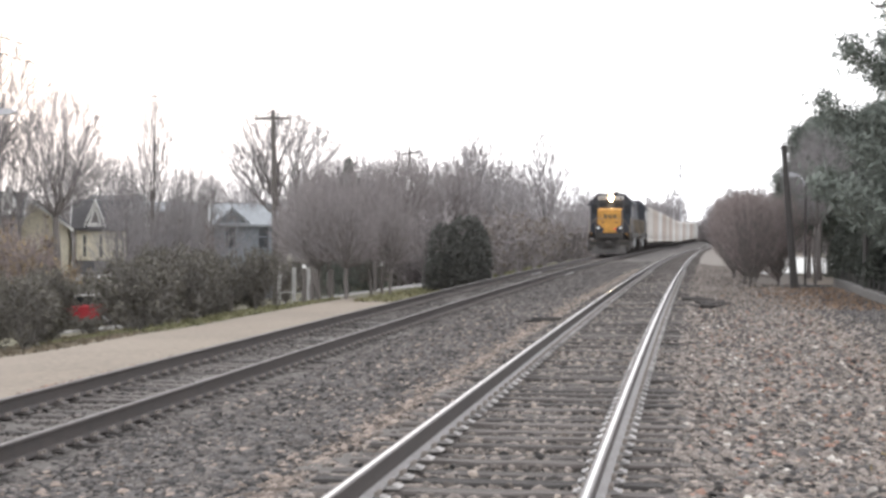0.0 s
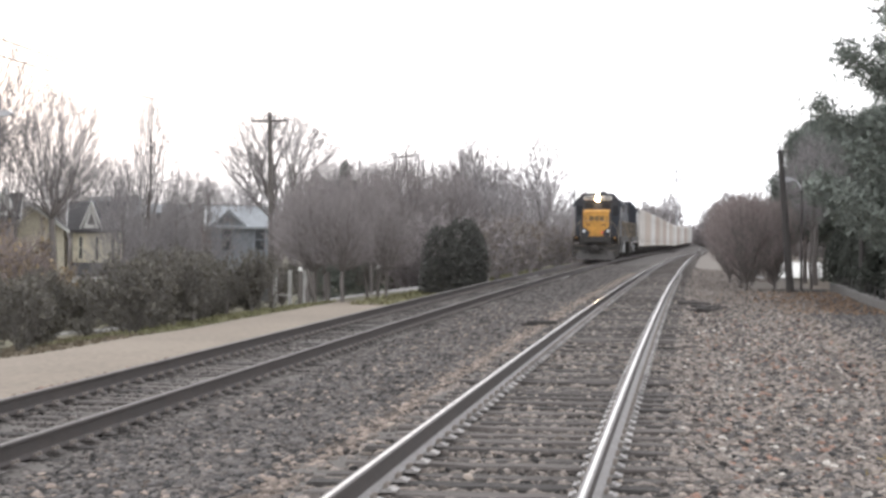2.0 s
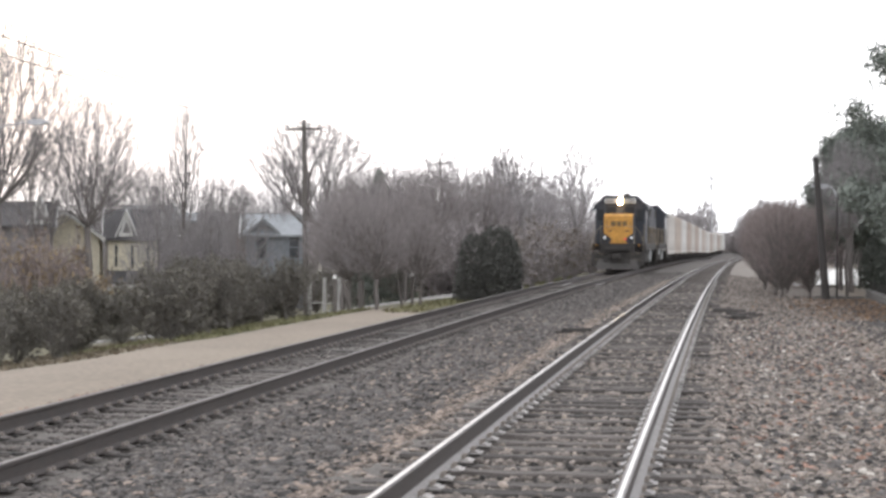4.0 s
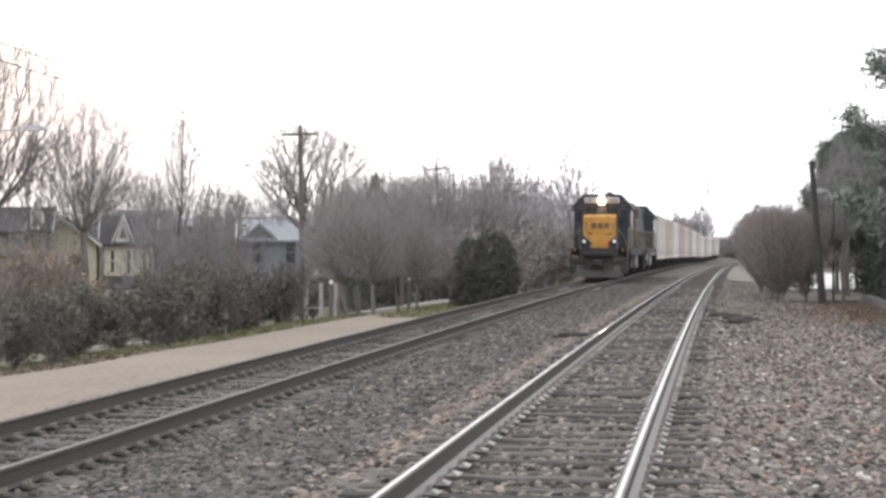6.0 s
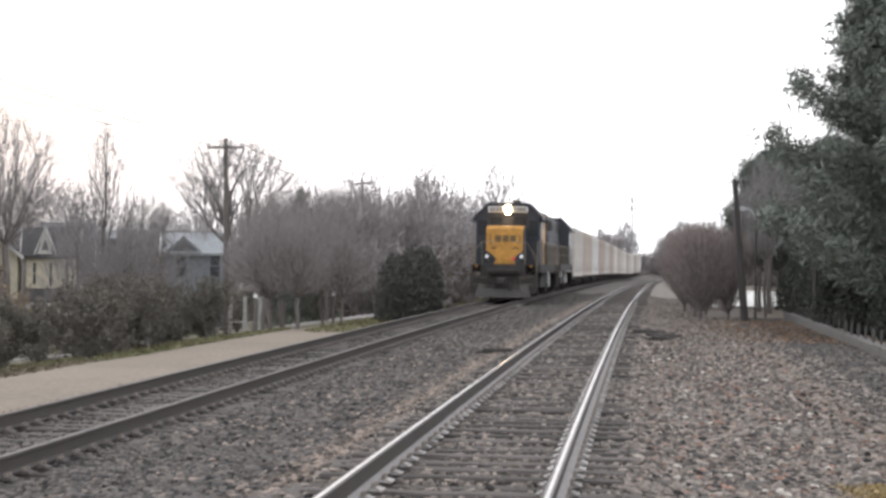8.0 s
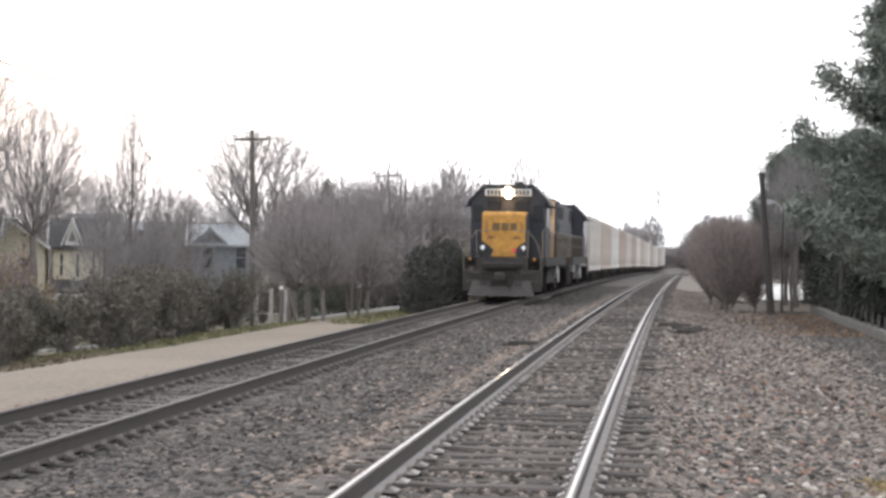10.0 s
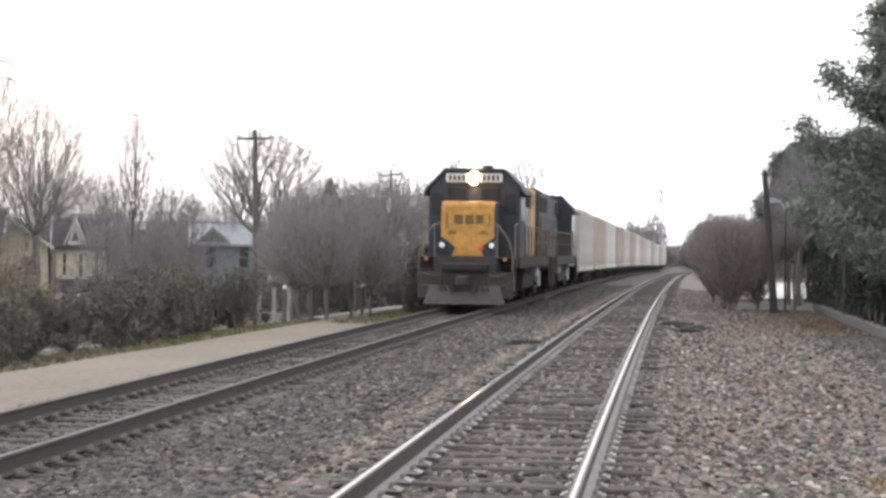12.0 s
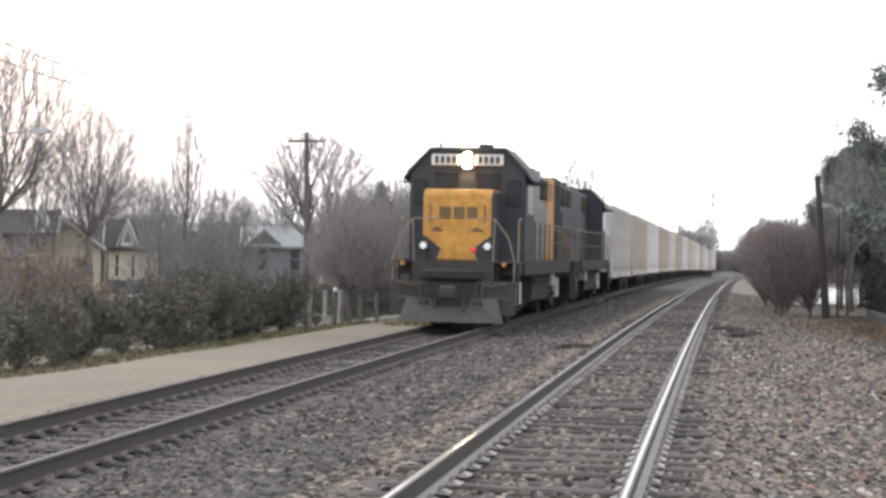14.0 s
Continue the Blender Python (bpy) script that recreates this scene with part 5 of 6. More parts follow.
    if dormer:
        b = Bag()
        zc = eaves + 0.1
        q = 0.5 if dormer == "white" else 0.95
        ph = 1.5 if dormer == "white" else 0.8
        b.extrude_y([(-q, zc), (q, zc), (0, zc + ph)], -d / 2 - 0.1, -0.4)
        dm = part("dormer", b, TRIM_WHITE if dormer == "white" else wall, h, "small gable on the roof", at=Matrix.Translation((w * dormer_at, 0, 0)))
        b = Bag()
        b.extrude_y([(-q - 0.16, zc - 0.1), (0, zc + ph + 0.05), (q + 0.16, zc - 0.1), (q + 0.2, zc + 0.05), (0, zc + ph + 0.25), (-q - 0.2, zc + 0.05)], -d / 2 - 0.3, -0.3)
        part("dormer_roof", b, TRIM_WHITE if dormer == "white" else roof, dm)
        b = Bag()
        b.extrude_y([(-q * 0.5, zc + 0.25), (q * 0.5, zc + 0.25), (0, zc + ph * 0.66)], -d / 2 - 0.14, -d / 2 - 0.08)
        part("gable_vent", b, SIDING_GREY, dm)
    if porch:
        b = Bag()
        b.extrude_x([(-d / 2 - 2.3, 2.5), (-d / 2, 3.2), (-d / 2, 3.36), (-d / 2 - 2.4, 2.64)], -w / 2 - 0.2, w / 2 + 0.2)
        pr = part("porch_roof", b, SHINGLE, h)
        b = Bag()
        b.box(-w / 2 - 0.15, w / 2 + 0.15, -d / 2 - 2.36, -d / 2 - 2.2, 2.3, 2.55)
        part("porch_beam", b, TRIM_WHITE, pr)
        for k in range(4):
            b = Bag()
            px = -w / 2 + 0.1 + (w - 0.2) * k / 3
            b.box(px - 0.09, px + 0.09, -d / 2 - 2.35, -d / 2 - 2.17, 0.3, 2.32, 0, 0.015)
            part("porch_post", b, TRIM_WHITE, pr)
        b = Bag()
        b.box(-w / 2, w / 2, -d / 2 - 2.3, -d / 2, 0.05, 0.32)
        part("porch_floor", b, SIDING_GREY, pr)
    if stack:
        b = Bag()
        b.box(-w / 2 - 0.62, -w / 2 - 0.02, -d / 2 - 0.15, -d / 2 + 0.45, -0.2, eaves - 0.6, 0, 0.03)
        b.box(-w / 2 - 0.55, -w / 2 - 0.1, -d / 2 - 0.08, -d / 2 + 0.38, eaves - 0.62, eaves + 0.15, 0, 0.03)
        part("chimney", b, BRICK_RED, walls, "brown brick chimney stack")
    if chimney:
        b = Bag()
        b.box(-0.35, 0.35, -0.3, 0.3, ridge - 0.8, ridge + 0.9, 0, 0.02)
        b.box(-0.42, 0.42, -0.37, 0.37, ridge + 0.75, ridge + 0.95, 0, 0.02)
        part("chimney", b, BRICK_RED, rf, "red brick chimney", at=Matrix.Translation((-w * 0.25, 0.2, 0)))
    return h


# ---- left of the line: lane, verge, houses, trees ----
strip("side_road", "pale worn asphalt side road leading off", [(-11.6, 96), (-12.0, 84), (-13.6, 76), (-16.6, 70), (-20.5, 65.5)], 3.0, ASPHALT)
strip("footpath", "pale worn footpath across the grass", [(-14.5, 61), (-20, 66), (-30, 72)], 1.0, ASPHALT)

house(-38.4, 114, 3.0, 7.0, 5.4, 7.1, "cream two-storey house with dark narrow windows and white dormer", SIDING_CREAM, SHINGLE, turn=18, axis="x", dormer="white", dormer_at=-0.12, porch=True, cols=3, pane=0.3, shutters=False, framed=False)
house(-42.3, 112.5, 4.3, 8.0, 5.8, 7.3, "cream house wing with white gable trim", SIDING_CREAM, SHINGLE, turn=18, axis="y", cols=2, shutters=False, framed=False)
house(-30.2, 120, 4.3, 7.0, 5.1, 6.35, "blue-grey house with a pale metal roof and brick chimney", SIDING_BLUE, METAL_ROOF, turn=14, axis="x", cols=2, shutters=False, framed=False, dormer="roof", dormer_at=-0.22, stack=True)
# Cream siding drawn grey: the bushes' shade is put into the wall colour.
house(-44.0, 108, 4.6, 7.0, 6.5, 7.9, "cream house, bush shade painted as grey siding, dark shingle roof and white gable", SIDING_GREY, SHINGLE, turn=18, axis="x", dormer="white", dormer_at=0.36, cols=2, shutters=False, framed=False)
house(-44.8, 137, 3.6, 7.0, 7.0, 8.4, "grey house with a pale roof behind bare trees", SIDING_GREY, METAL_ROOF, turn=15, axis="x", cols=2, shutters=False, framed=False)
house(-38.8, 141, 8.5, 5.0, 6.9, 7.5, "dull grey house with a low pale roof among trees", SIDING_GREY, METAL_ROOF, turn=12, axis="x", cols=2, shutters=False, framed=False)
for k, (x, y, h, w) in enumerate([(-19.5, 74, 2.0, 2.8), (-21.5, 77, 2.2, 3.0), (-17.6, 82, 2.2, 3.0), (-20.2, 88, 2.4, 3.2), (-16.0, 90, 2.4, 3.0), (-23.5, 80, 2.2, 3.0), (-25.5, 84, 2.6, 3.2), (-18.5, 95, 2.6, 3.2)]):
    shrub(220 + k % 2, x, y, h, w, "dark shrub under the verge trees", TWIG_DARK, OLIVE_LEAF, group="shrubs under the trees", leaves=800)

# These crowns take the tree twig colour, with haze painted in.
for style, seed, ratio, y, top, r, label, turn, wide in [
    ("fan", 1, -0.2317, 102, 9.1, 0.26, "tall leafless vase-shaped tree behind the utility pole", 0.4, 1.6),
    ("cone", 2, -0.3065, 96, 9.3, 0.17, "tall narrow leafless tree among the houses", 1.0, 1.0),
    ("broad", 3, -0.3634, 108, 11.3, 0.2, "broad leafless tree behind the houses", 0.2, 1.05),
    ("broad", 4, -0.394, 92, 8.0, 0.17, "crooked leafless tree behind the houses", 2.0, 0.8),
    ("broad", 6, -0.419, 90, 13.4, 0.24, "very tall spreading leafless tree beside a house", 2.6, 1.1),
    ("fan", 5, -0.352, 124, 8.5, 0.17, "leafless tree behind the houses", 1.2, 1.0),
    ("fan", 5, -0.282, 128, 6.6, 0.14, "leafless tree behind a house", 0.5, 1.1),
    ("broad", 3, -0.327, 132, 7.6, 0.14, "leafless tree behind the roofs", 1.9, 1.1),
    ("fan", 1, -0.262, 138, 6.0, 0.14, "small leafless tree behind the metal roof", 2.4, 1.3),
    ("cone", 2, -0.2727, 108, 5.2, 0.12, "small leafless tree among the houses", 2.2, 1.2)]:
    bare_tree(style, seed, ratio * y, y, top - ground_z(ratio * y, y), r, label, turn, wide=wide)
for k, (x, y, h, w) in enumerate([(-13.6, 64.5, 4.7, 1.0), (-12.4, 63.6, 4.2, 0.9), (-15.4, 79, 6.4, 1.0), (-11.2, 66, 4.0, 0.85), (-14.0, 86, 6.6, 1.0), (-17.2, 84, 6.9, 1.0), (-12.6, 92, 6.4, 1.0), (-15.6, 93, 7.0, 1.0), (-13.2, 74, 5.4, 0.95), (-15.0, 70, 5.4, 0.9)]):
    bare_tree("dense", 30 + k % 3, x, y, h, 0.085, "small densely twigged leafless tree on the verge", k * 1.1, mats=(HAZED_TWIG_RED,), group="small trees on the verge", wide=w)

rng = random.Random(31)
for k in range(3):
    y = rng.uniform(84, 94)
    x = -y * rng.uniform(0.285, 0.335)
    bare_tree("cone", 42, x, y, rng.uniform(5.5, 8.5), 0.07, "slender leafless tree in a back garden", k * 0.9, group="slender garden trees", wide=rng.uniform(1.0, 1.4))
rng = random.Random(77)
for k in range(74):
    y = 38 + k * 0.5 + rng.uniform(-0.6, 0.6)
    u = -12.6 - max(0, 46 - y) * 0.18 - rng.uniform(0, 5.0)
    if y > 58:
        u -= 3.5
    x = line_x(y) + u
    h, w = rng.uniform(1.8, 2.45), rng.uniform(2.0, 2.8)
    if abs(x + 0.3435 * y) < w / 2 - 0.28:
        continue
    shrub(200 + k % 5, x, y, h, w, "dense dark straggling shrub along the lane", TWIG_DARK, OLIVE_LEAF, leaves=1500)
for k in range(26):
    y = rng.uniform(62, 76)
    x = -y * rng.uniform(0.24, 0.43)
    h, w = rng.uniform(1.9, 2.7), rng.uniform(2.2, 3.2)
    if abs(x + 0.3435 * y) < w / 2 - 0.22 or abs(x + 0.25 * y) < 0.6:
        continue
    shrub(200 + k % 5, x, y, h, w, "dense dark straggling shrub below the lane", TWIG_DARK, OLIVE_LEAF, leaves=1500)
shrub(204, -19.6, 57, 0.75, 1.6, "low dark shrub in a gap of the hedge", TWIG_DARK, OLIVE_LEAF, leaves=1500)
for x, y in ((-27.2, 82), (-28.6, 83), (-29.9, 84), (-26.0, 82.5), (-31.0, 85)):
    shrub(203, x, y, 2.0, 2.8, "dense dark straggling shrub beside the street", TWIG_DARK, OLIVE_LEAF, group="shrubs by the houses", leaves=1500)
for k, ratio in enumerate((-0.325, -0.338, -0.35, -0.364)):
    shrub(203 + k % 2, ratio * 81, 81, 2.0, 2.6, "dense dark straggling shrub beyond the street", TWIG_DARK, OLIVE_LEAF, group="shrubs by the houses", leaves=1500)
for x, y, h, w in ((-31.5, 88, 3.4, 3.2), (-34.4, 90, 4.2, 3.2), (-29.6, 94, 3.0, 3.6), (-32.0, 97, 3.0, 3.8), (-36.4, 97, 3.2, 3.8)):
    shrub(230, x, y, h, w, "straggling shrub with tan withered leaves by a house", HAZED_TREE_TWIG, WITHERED, group="shrubs by the houses", leaves=1300)
for k, (ratio, y, h, w) in enumerate([(-0.365, 72, 4.2, 3.4), (-0.385, 70, 5.0, 3.6), (-0.405, 73, 5.4, 3.6), (-0.422, 70, 5.6, 3.6), (-0.395, 78, 5.2, 3.6), (-0.375, 80, 4.6, 3.4)]):
    shrub(231 + k % 2, ratio * y, y, h, w, "tall brown shrub with some tan leaves before the houses", TWIG_BROWN, WITHERED, group="tall shrubs before the houses", leaves=420)
for k, (x, y, h, w) in enumerate([(-9.9, 82, 2.4, 2.6), (-10.0, 88, 2.8, 2.8), (-10.2, 95, 3.2, 3.2), (-10.1, 103, 3.2, 3.4), (-10.0, 112, 3.4, 3.6), (-10.2, 122, 3.6, 3.6), (-10.0, 134, 3.6, 4.0), (-11.6, 92, 3.6, 3.4), (-11.8, 107, 4.0, 4.0)]):
    shrub(205 + k % 3, x, y, h, w, "brown leafless shrub beside the railway", group="shrubs beside the railway")
round_evergreen(-9.4, 71.5, 3.0, 2.72, "rounded dark evergreen bush on the grass verge", boxy=0.34, count=30000, mat=EVERGREEN_DULL,
                lobes=[(0.1, 0.05, 0.66, 1.0), (-0.2, 0.0, 0.58, 0.9), (-0.27, -0.15, 0.46, 0.52), (0.25, 0.0, 0.5, 0.86), (0.08, -0.2, 0.5, 0.7)])
cedar(-17.8, 92, 5.3, 5.0, "pointed grey-green cedar among the verge trees")

POLE_A = (-20.0, 85.0)
utility_pole(*POLE_A, ground_z(*POLE_A), 7.25, "grey wooden utility pole with one crossarm", arm=1.65, r=0.15, lean=-0.8)
utility_pole(-21.5, 140, ground_z(-21.5, 140), 7.9, "leaning wooden utility pole with a crossarm", arm=1.7, r=0.14, lean=-4.5)
for s in (-0.75, 0.75):
    wire([(POLE_A[0] + s - 0.5, 36, 7.6), (POLE_A[0] + s, 84.8, 6.95), (-21.9 + s, 140, 7.6)], 0.55)
street_lamp(-21.4, 50, 4.9, 2.0, "street lamp with a pale cobra head on a wooden pole")
for x, y, h, r, lean, cap in [(-13.35, 61, 1.25, 0.1, 0, True), (-13.0, 62, 1.15, 0.09, -14, False), (-16.1, 57, 1.0, 0.09, 0, False), (-15.4, 59, 1.0, 0.08, 2, False), (-11.9, 66, 1.0, 0.08, -8, False), (-11.7, 67, 1.1, 0.08, 0, True), (-13.0, 64, 1.1, 0.12, 0, False)]:
    post(x, y, h, r * 0.72, "white-capped wooden post on the verge" if cap else "weathered wooden post on the verge", lean, cap)


def garden_gate(x, y, top):
    """Weathered white gate posts with one rail."""
    z0 = ground_z(x, y)
    h = top - z0
    t = thing("garden_gate", "weathered white gate posts and rail under the trees", "gate", at=Matrix.Translation((x, y, z0)))
    for px in (-0.62, 0.0, 0.62):
        b = Bag()
        b.box(px - 0.07, px + 0.07, -0.07, 0.07, -0.1, h, 0, 0.015)
        b.box(px - 0.09, px + 0.09, -0.09, 0.09, h, h + 0.06, 0, 0.02)
        part("gate_post", b, GATE_WHITE, t)
    b = Bag()
    b.box(-0.55, 0.55, -0.03, 0.03, h * 0.3, h * 0.3 + 0.05)
    part("gate_rail", b, GATE_WHITE, t)


garden_gate(-16.4, 73, -0.1)


def red_car():
    """A small saloon, 4.2 m long; its front looks towards -x."""
    t = thing("car", "red saloon car driving past behind the hedge", "car")
    b = Bag()
    b.extrude_y([(-2.1, 0.3), (2.1, 0.3), (2.12, 0.72), (2.02, 0.9), (1.25, 0.95), (-1.05, 0.93), (-1.95, 0.8), (-2.12, 0.6)], -0.84, 0.84)
    body = part("body", b, CAR_RED, t)
    bev = body.modifiers.new("soft", "BEVEL")
    bev.width, bev.segments, bev.limit_method = 0.06, 2, "ANGLE"
    b = Bag()
    b.extrude_y([(-1.0, 0.92), (1.3, 0.94), (0.85, 1.34), (-0.3, 1.36)], -0.74, 0.74)
    part("glasshouse", b, WINDOW_DARK, t, "dark car windows")
    b = Bag()
    b.extrude_y([(-0.36, 1.34), (0.9, 1.32), (0.84, 1.38), (-0.28, 1.4)], -0.75, 0.75)
    part("roof", b, TRIM_WHITE, t, "pale roof")
    for x in (-1.3, 1.3):
        for s in (-1, 1):
            b = Bag()
            b.tube((x, s * 0.7, 0.31), (x, s * 0.87, 0.31), 0.31, 0.31, 20)
            w = part("wheel", b, IRON, t)
            b = Bag()
            b.tube((x, s * 0.86, 0.31), (x, s * 0.885, 0.31), 0.19, 0.17, 14)
            part("rim", b, GALVANISED, w)
    for s in (-1, 1):
        b = Bag()
        b.box(2.08, 2.13, s * 0.66 - 0.14, s * 0.66 + 0.14, 0.66, 0.8, 0, 0.01)
        part("tail_light", b, RED_GLOW, t)
        b = Bag()
        b.box(-2.12, -2.02, s * 0.62 - 0.16, s * 0.62 + 0.16, 0.6, 0.72, 0, 0.02)
        part("headlight", b, PALE_GLASS, t)
    return t


passing_car = red_car()

# ---- right of the line ----
def low_wall():
    wall = thing("low_wall", "low weathered concrete kerb wall with iron pickets", "wall", kind="structure")
    y = 30.0
    k = 0
    while y < 69:
        x0, x1 = 5.05, 5.0
        z = -0.62
        b = Bag()
        b.box(5.0, 5.28, y + 0.012, y + 1.488, z, -0.21 + 0.012 * math.sin(k * 2.1), 0, 0.02)
        part("kerb_block", b, CONCRETE, wall)
        b = Bag()
        b.tube((5.14, y + 0.75, -0.3), (5.14, y + 0.75, 0.12), 0.03, 0.03, 6)
        part("picket", b, IRON, wall)
        y += 1.5
        k += 1
    return wall


low_wall()
pine(7.2, 52, 12.5, 4.7, "large dark green pine with drooping limbs", seed=5, first=0.10)
pine(9.2, 60, 13.0, 4.2, "tall dark green pine behind the first", seed=8, first=0.06)
for k, (x, y, h, reach) in enumerate([(4.75, 80, 5.9, 1.7), (6.0, 86, 7.0, 2.3), (7.9, 82, 7.2, 2.6), (9.4, 74, 7.0, 2.6)]):
    pine(x, y, h, reach, "grey-green pine behind the shrubs", seed=11 + k, first=0.3, trunk_r=0.12, clump=40)
for k, (x, y, h, w) in enumerate([(6.5, 64, 3.2, 2.6), (7.4, 58, 3.0, 2.8), (6.3, 67.5, 3.4, 2.6), (8.3, 55, 3.0, 2.8), (6.5, 72, 3.6, 2.6), (7.0, 77, 4.0, 3.0), (8.5, 70, 3.8, 3.4), (7.0, 84, 4.2, 3.0), (7.2, 50, 2.4, 2.2), (6.6, 55, 2.5, 2.2), (6.1, 57.4, 2.6, 1.8), (6.0, 61.5, 2.6, 1.6)]):
    round_evergreen(x, y, h, w, "dense dark evergreen behind the low wall", "evergreen_tree", seed=20 + k, boxy=0.6, leaf=0.046, count=16000)
for k, (x, y, h, w) in enumerate([(1.85, 66, 3.7, 1.0), (2.9, 67.2, 3.6, 0.8), (1.75, 70, 3.7, 1.1), (2.3, 74, 4.0, 1.0), (1.5, 78, 3.8, 1.0), (2.4, 90, 4.2, 1.2), (2.3, 102, 4.4, 1.2)]):
    bare_tree("vase", 51 + k % 3, x, y, h, 0.075, "many-stemmed reddish-brown leafless shrub beside the ballast", k * 2.1, mats=(TWIG_BROWN,), group="tall shrubs beside the ballast", wide=w, name="tall_shrub")
for k, (x, y, h, w) in enumerate([(3.3, 77, 1.3, 2.4), (2.6, 83, 1.6, 2.6), (1.9, 88, 1.8, 2.6)]):
    shrub(240 + k % 2, x, y, h, w, "low brown brush behind the tall shrubs", TWIG_BROWN, DEAD_LEAF, group="low brush beside the ballast", leaves=700)
bare_tree("broad", 7, 4.3, 69, 5.6, 0.08, "leafless tree with a forked trunk", 0.7, wide=0.8)
bare_tree("broad", 8, 4.9, 76, 6.6, 0.12, "leafless tree behind the shrubs", 1.9, wide=1.0)
utility_pole(3.36, 65, ground_z(3.36, 65), 4.55, "leaning weathered wooden pole standing in the shrubs", arm=0.7, r=0.15, lean=-4.5, arms=0, wood=POLE_DARK)
street_lamp(3.9, 68, 3.6, -0.45, "small lamp on a thin dark pole in the shrubs", r=0.04, wood=POLE_DARK)
street_lamp(5.36, 60, 3.4, 0.75, "street lamp with a pale head before the pine", r=0.08, wood=POLE_DARK)
utility_pole(7.75, 70, ground_z(7.75, 70), 11.9, "tall utility pole rising behind the pine", arm=2.5, r=0.16, arm_drop=1.95)
house(11.5, 92, 6.0, 7.0, 3.2, 5.2, "dark house behind the evergreens with white window frames", SIDING_GREY, SHINGLE, turn=-10, rows=(1.0,), cols=3, shutters=False)


strip("concrete_yard", "pale concrete yard beyond the shrubs", [(5.0, 87), (6.6, 112), (9.6, 165)], 5.0, YARD)


def radio_mast(x, y, top):
    t = thing("radio_mast", "slim steel mast with antennas near its top", "mast", at=Matrix.Translation((x, y, ground_z(x, y))))
    b = Bag()
    h = top - ground_z(x, y)
    b.tube((0, 0, 0), (0, 0, h), 0.2, 0.1, 8)
    part("shaft", b, GALVANISED, t)
    for z in (h - 0.6, h - 2.2):
        for k in range(3):
            a = k * 2.094
            b = Bag()
            b.box(-0.1, 0.1, -0.08, 0.08, -0.5, 0.5, 0, 0.02, Matrix.Translation((math.cos(a) * 0.6, math.sin(a) * 0.6, z)) @ Matrix.Rotation(a, 4, "Z"))
            b.path([(0, 0, z), (math.cos(a) * 0.6, math.sin(a) * 0.6, z)], 0.05, 4)
            part("antenna", b, GALVANISED, t)


radio_mast(-3.3, 350, 14.0)


def branch_pile(x, y):
    rng = random.Random(5)
    t = thing("branch_pile", "heap of dark broken branches on the ballast", "branches", at=Matrix.Translation((x, y, ground_z(x, y))))
    for k in range(7):
        a = rng.uniform(-0.5, 0.5)
        L = rng.uniform(0.4, 0.95)
        c = Vector((rng.uniform(-0.25, 0.25), rng.uniform(-0.6, 0.6), 0.09 + 0.025 * k))
        d = Vector((math.cos(a), math.sin(a), rng.uniform(-0.1, 0.2)))
        b = Bag()
        p = c - d * L / 2
        for i in range(3):
            q = p + (d + Vector((0, rng.uniform(-0.2, 0.2), rng.uniform(-0.15, 0.15)))) * L / 3
            b.tube(p, q, 0.05 - 0.009 * i, 0.041 - 0.009 * i, 7)
            p = q
        part("branch", b, POLE_DARK, t)


branch_pile(0.24, 43.8)


def loose_tie(x, y):
    t = thing("loose_timber", "dark broken tie end lying beside the track", "timber", at=Matrix.Translation((x, y, ground_z(x, y))) @ Matrix.Rotation(0.12, 4, "Z"))
    b = Bag()
    b.box(-0.3, 0.3, -0.1, 0.1, -0.02, 0.11, 0, 0.02)
    part("timber_body", b, UNDER, t)
    b = Bag()
    b.box(-0.42, -0.28, -0.06, 0.05, 0.0, 0.07, 0, 0.02)
    part("splinter", b, TIE, t)


loose_tie(-3.0, 36.3)
build_woods()


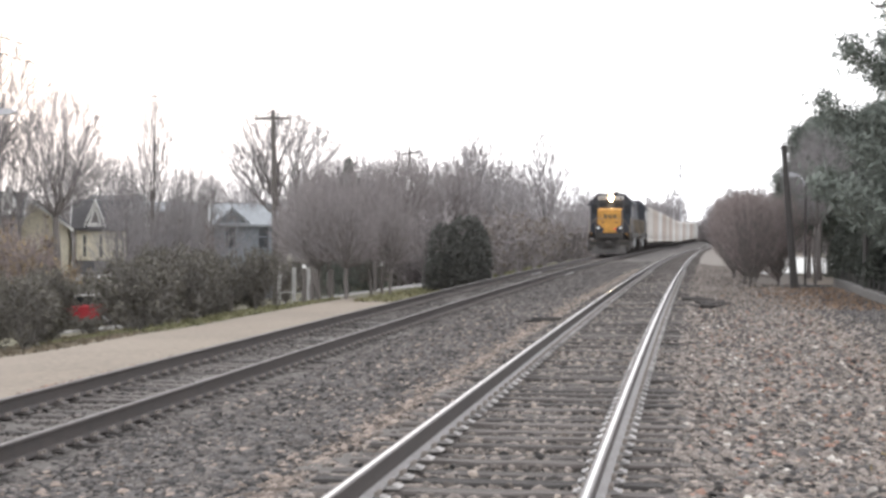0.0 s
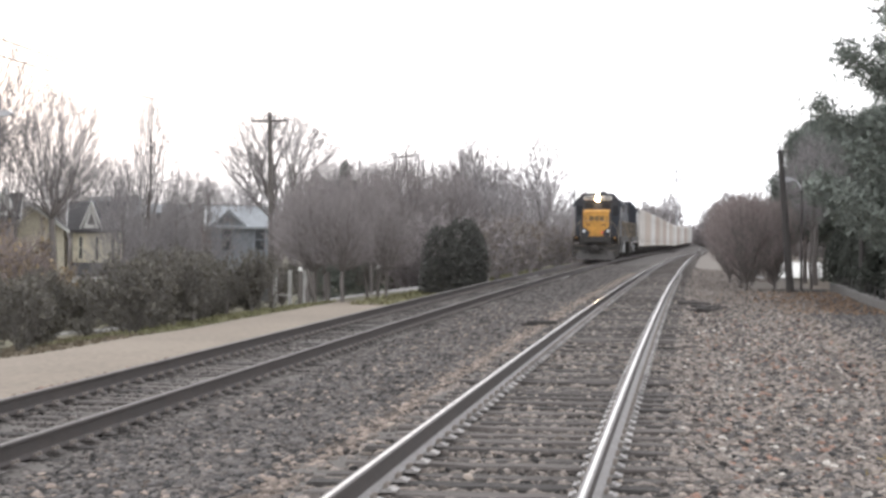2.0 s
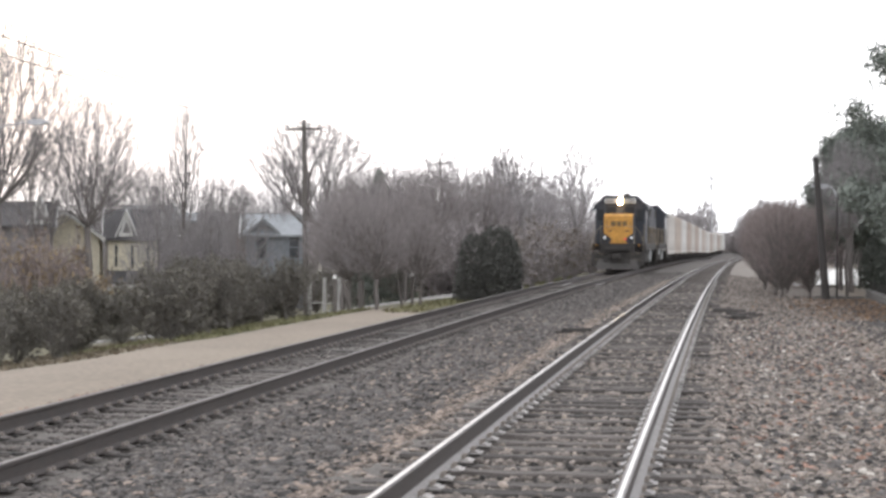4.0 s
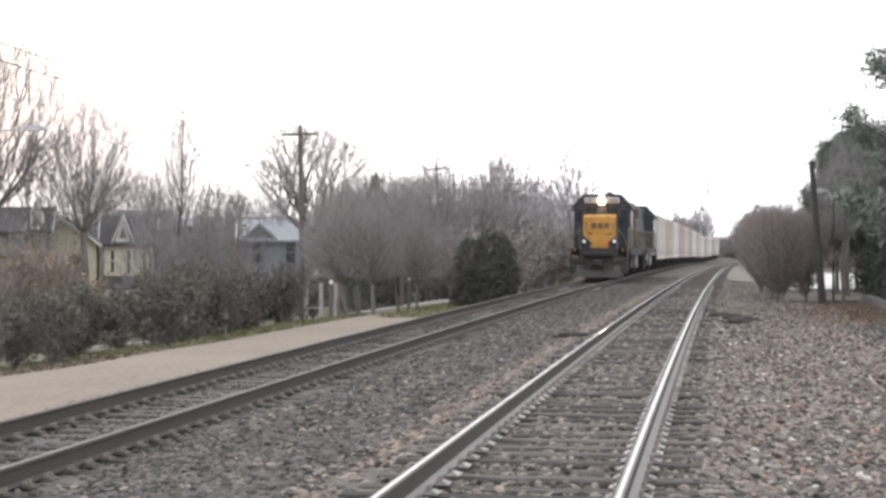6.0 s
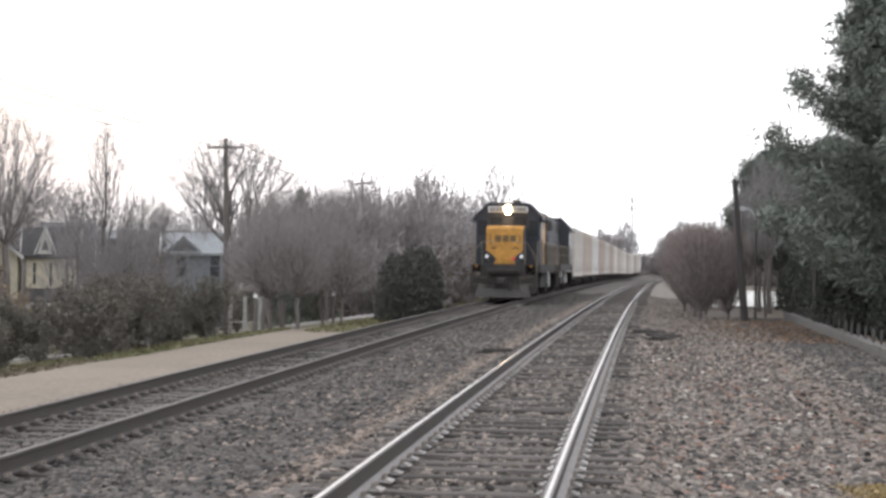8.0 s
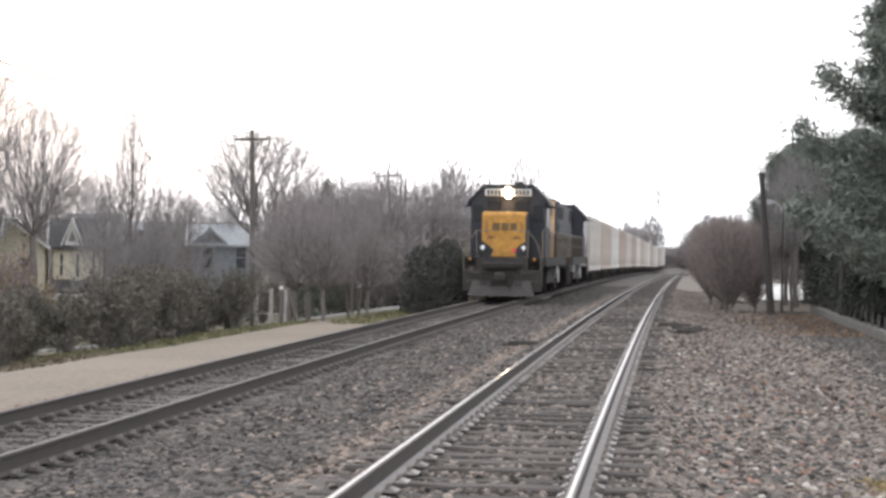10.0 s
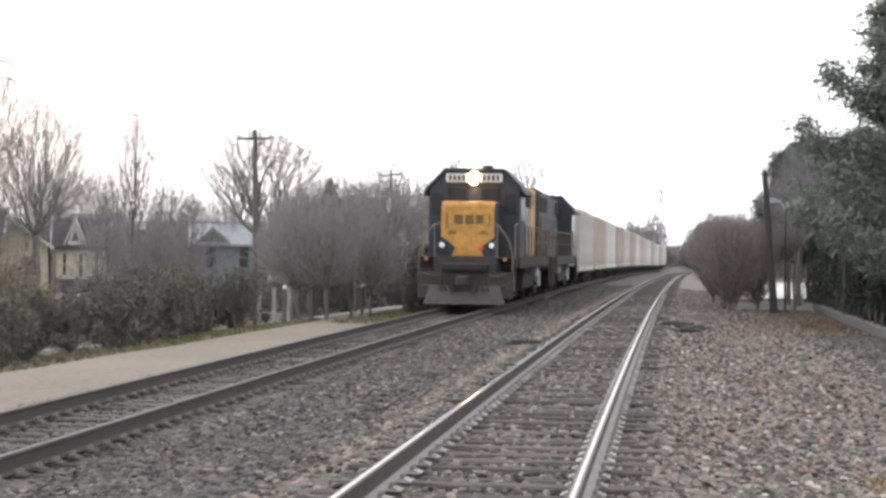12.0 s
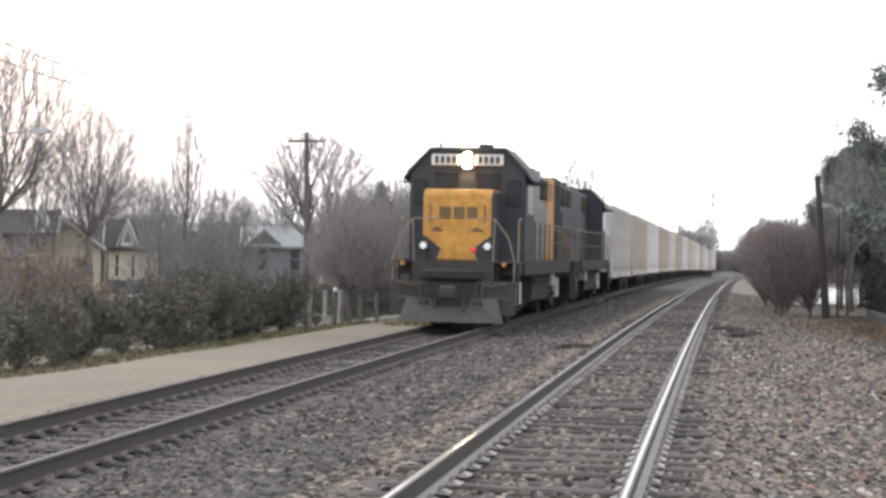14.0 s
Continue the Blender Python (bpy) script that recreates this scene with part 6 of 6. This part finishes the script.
# ---- loose stones, litter and grass ----
def scatter_stones(name, label, n, u0, u1, y0, y1, size, mat, seed, skip=(), power=1.6, lift=0.3, ties=None):
    """Angular stones strewn over the ballast, thinning with distance."""
    rs = np.random.RandomState(seed)
    y = y0 + (y1 - y0) * rs.uniform(0, 1, n) ** power
    u = rs.uniform(u0, u1, n)
    keep = np.ones(n, bool)
    for a, b in skip:
        keep &= ~((u > a) & (u < b))
    if ties is not None:
        rows = np.array(TIE_ROWS[ties])
        gap = np.abs(y[:, None] - rows[None]).min(1) if n < 40000 else np.ones(n)
        keep &= (gap > 0.145) | (rs.uniform(0, 1, n) < 0.03)
    y, u = y[keep], u[keep]
    x = np.array([line_x(q) for q in y]) + u
    z = np.array([ground_z(p, q) for p, q in zip(x, y)])
    base = np.array([(-1, -1, -0.6), (1, -0.8, -0.7), (0.8, 1, -0.6), (-0.9, 0.9, -0.7), (-0.7, -0.6, 0.6), (0.6, -0.7, 0.75), (0.75, 0.5, 0.6), (-0.5, 0.7, 0.8)]) * 0.5
    faces = np.array([(4, 5, 6, 7), (0, 1, 5, 4), (1, 2, 6, 5), (2, 3, 7, 6), (3, 0, 4, 7)])
    m = len(x)
    s = size * (0.4 + 1.3 * rs.uniform(0, 1, (m, 1, 1)) ** 1.4)
    v = base[None] * (1 + rs.uniform(-0.35, 0.35, (m, 8, 3))) * s * np.array([1.4, 1.0, 0.68])
    a, c = rs.uniform(0, 6.28, m), rs.uniform(-0.5, 0.5, m)
    vx, vy, vz = v[..., 0], v[..., 1], v[..., 2]
    vx, vz = vx * np.cos(c)[:, None] - vz * np.sin(c)[:, None], vx * np.sin(c)[:, None] + vz * np.cos(c)[:, None]
    v = np.stack([vx * np.cos(a)[:, None] - vy * np.sin(a)[:, None], vx * np.sin(a)[:, None] + vy * np.cos(a)[:, None], vz], -1)
    v += np.stack([x, y, z + s[:, 0, 0] * lift * rs.uniform(0.2, 1.2, m)], -1)[:, None]
    me = array_mesh(name, [(v.reshape(-1, 3), (np.arange(m) * 8)[:, None, None].repeat(5, 1).reshape(-1, 1) + np.tile(faces, (m, 1)), 0)], [mat])
    tagged(new(name, me), label, "ballast", kind="stuff")


CLEAR = [(-0.84, -0.66), (0.66, 0.84), (-SPACING - 0.84, -SPACING - 0.66), (-SPACING + 0.66, -SPACING + 0.84)]
TIES = [(-1.32, 1.32), (-SPACING - 1.32, -SPACING + 1.32)]
scatter_stones("ballast_stones", "grey crushed stone between the tracks", 39000, -4.1, -1.7, 11, 120, 0.043, STONE_MID, 1, power=2.4)
scatter_stones("dark_ballast_stones", "dark grey crushed stone between the tracks", 34000, -7.3, -1.6, 11, 120, 0.047, STONE_DARK, 2, skip=TIES, power=2.2)
scatter_stones("shoulder_stones", "brownish crushed stone on the shoulder", 46000, 1.25, 3.65, 11, 110, 0.039, STONE, 3, power=2.4)
scatter_stones("outer_stones", "thin crushed stone at the edge of the shoulder", 7000, 3.5, 5.0, 11, 70, 0.05, STONE, 23, power=1.8)
scatter_stones("pale_stones", "pale and tan stones among the ballast", 5500, 1.3, 3.8, 11, 50, 0.040, STONE_PALE, 4)
scatter_stones("shadowed_stones", "dark stones among the shoulder ballast", 5000, 1.3, 3.8, 11, 50, 0.043, STONE_DARK, 24, lift=0.45)
scatter_stones("rusty_stones", "rust-brown stones among the ballast", 1600, 1.3, 4.2, 11, 45, 0.038, STONE_RUST, 25, lift=0.5)
scatter_stones("whitish_stones", "few whitish stones among the ballast", 900, 1.3, 3.7, 11, 45, 0.038, STONE_WHITE, 26, lift=0.5)
scatter_stones("middle_tan_stones", "tan and rusty stones between the tracks", 2500, -4.0, -1.6, 11, 50, 0.038, STONE_SANDY, 27, lift=0.5)
scatter_stones("lane_grit", "brown grit along the lane edge", 13000, -8.5, -7.0, 14, 66, 0.03, STONE_RUST, 28, lift=0.1)
scatter_stones("sandy_stones", "tan grit along the tie ends", 11000, -1.85, -1.4, 11, 90, 0.036, STONE_SANDY, 5, power=1.9)
scatter_stones("edge_grit", "fine brown grit at the gravel edge", 16000, 4.4, 6.6, 14, 70, 0.04, STONE_DARK, 8)
scatter_stones("tie_end_stones", "stones heaped over the tie ends", 5000, 1.2, 1.7, 11, 70, 0.040, STONE, 12, lift=0.6)
scatter_stones("underfoot_stones", "crushed stone around the standing place", 5000, -7.0, 5.0, -24, 11, 0.07, STONE, 9, skip=CLEAR, power=1.0)
scatter_stones("crib_stones", "stones between the ties", 39000, -1.4, 1.4, 11, 80, 0.038, STONE, 6, skip=CLEAR, lift=0.45, ties=0)
scatter_stones("crib_pale_stones", "pale stones lying between the ties", 2500, -1.4, 1.4, 11, 60, 0.036, STONE_PALE, 36, skip=CLEAR, lift=0.7, ties=0)
scatter_stones("far_crib_stones", "stones between the ties of the second track", 22000, -SPACING - 1.3, -SPACING + 1.3, 14, 70, 0.036, STONE_MID, 7, skip=CLEAR, lift=0.45, ties=1)


def scatter_leaves(name, label, n, u0, u1, y0, y1, size, mat, seed, height=0.03, long=1.0, centre=None):
    rs = np.random.RandomState(seed)
    y = rs.uniform(y0, y1, n)
    u = rs.normal((u0 + u1) / 2, (u1 - u0) / 4, n) if centre else rs.uniform(u0, u1, n)
    x = np.array([line_x(q) for q in y]) + u
    z = np.array([ground_z(p, q) for p, q in zip(x, y)]) + rs.uniform(0, height, n)
    tagged(new(name, array_mesh(name, [(*leaf_arrays(rs, np.stack([x, y, z], 1), size, long=long), 0)], [mat])), label, "ground cover", kind="stuff")


scatter_leaves("fallen_leaves", "rust-coloured fallen leaves along the low wall", 3600, 3.2, 7.8, 47, 66, 0.045, LEAF_LITTER, 1, centre=True)
scatter_leaves("scattered_leaves", "scattered brown leaves on the gravel", 700, 1.5, 5.5, 12, 60, 0.03, LEAF_LITTER, 2)
scatter_leaves("hedge_foot_litter", "brown dead leaves and straw along the hedge foot", 9000, -19.0, -11.8, 36, 60, 0.05, DEAD_LEAF, 6, height=0.06, long=1.4)
scatter_leaves("dry_grass", "yellowed dry grass tuft at the gravel edge", 3000, 3.15, 3.95, 14.3, 16.4, 0.02, DRY, 3, height=0.07, long=1.8, centre=True)
scatter_leaves("verge_grass", "short green and straw grass on the verge", 15000, -15.5, -11.2, 44, 64, 0.045, BLADE, 4, height=0.08, long=1.8)
scatter_leaves("trackside_grass", "strip of green grass beside the far track", 12000, -10.0, -7.6, 60, 130, 0.05, BLADE, 5, height=0.1, long=1.8)

motions()
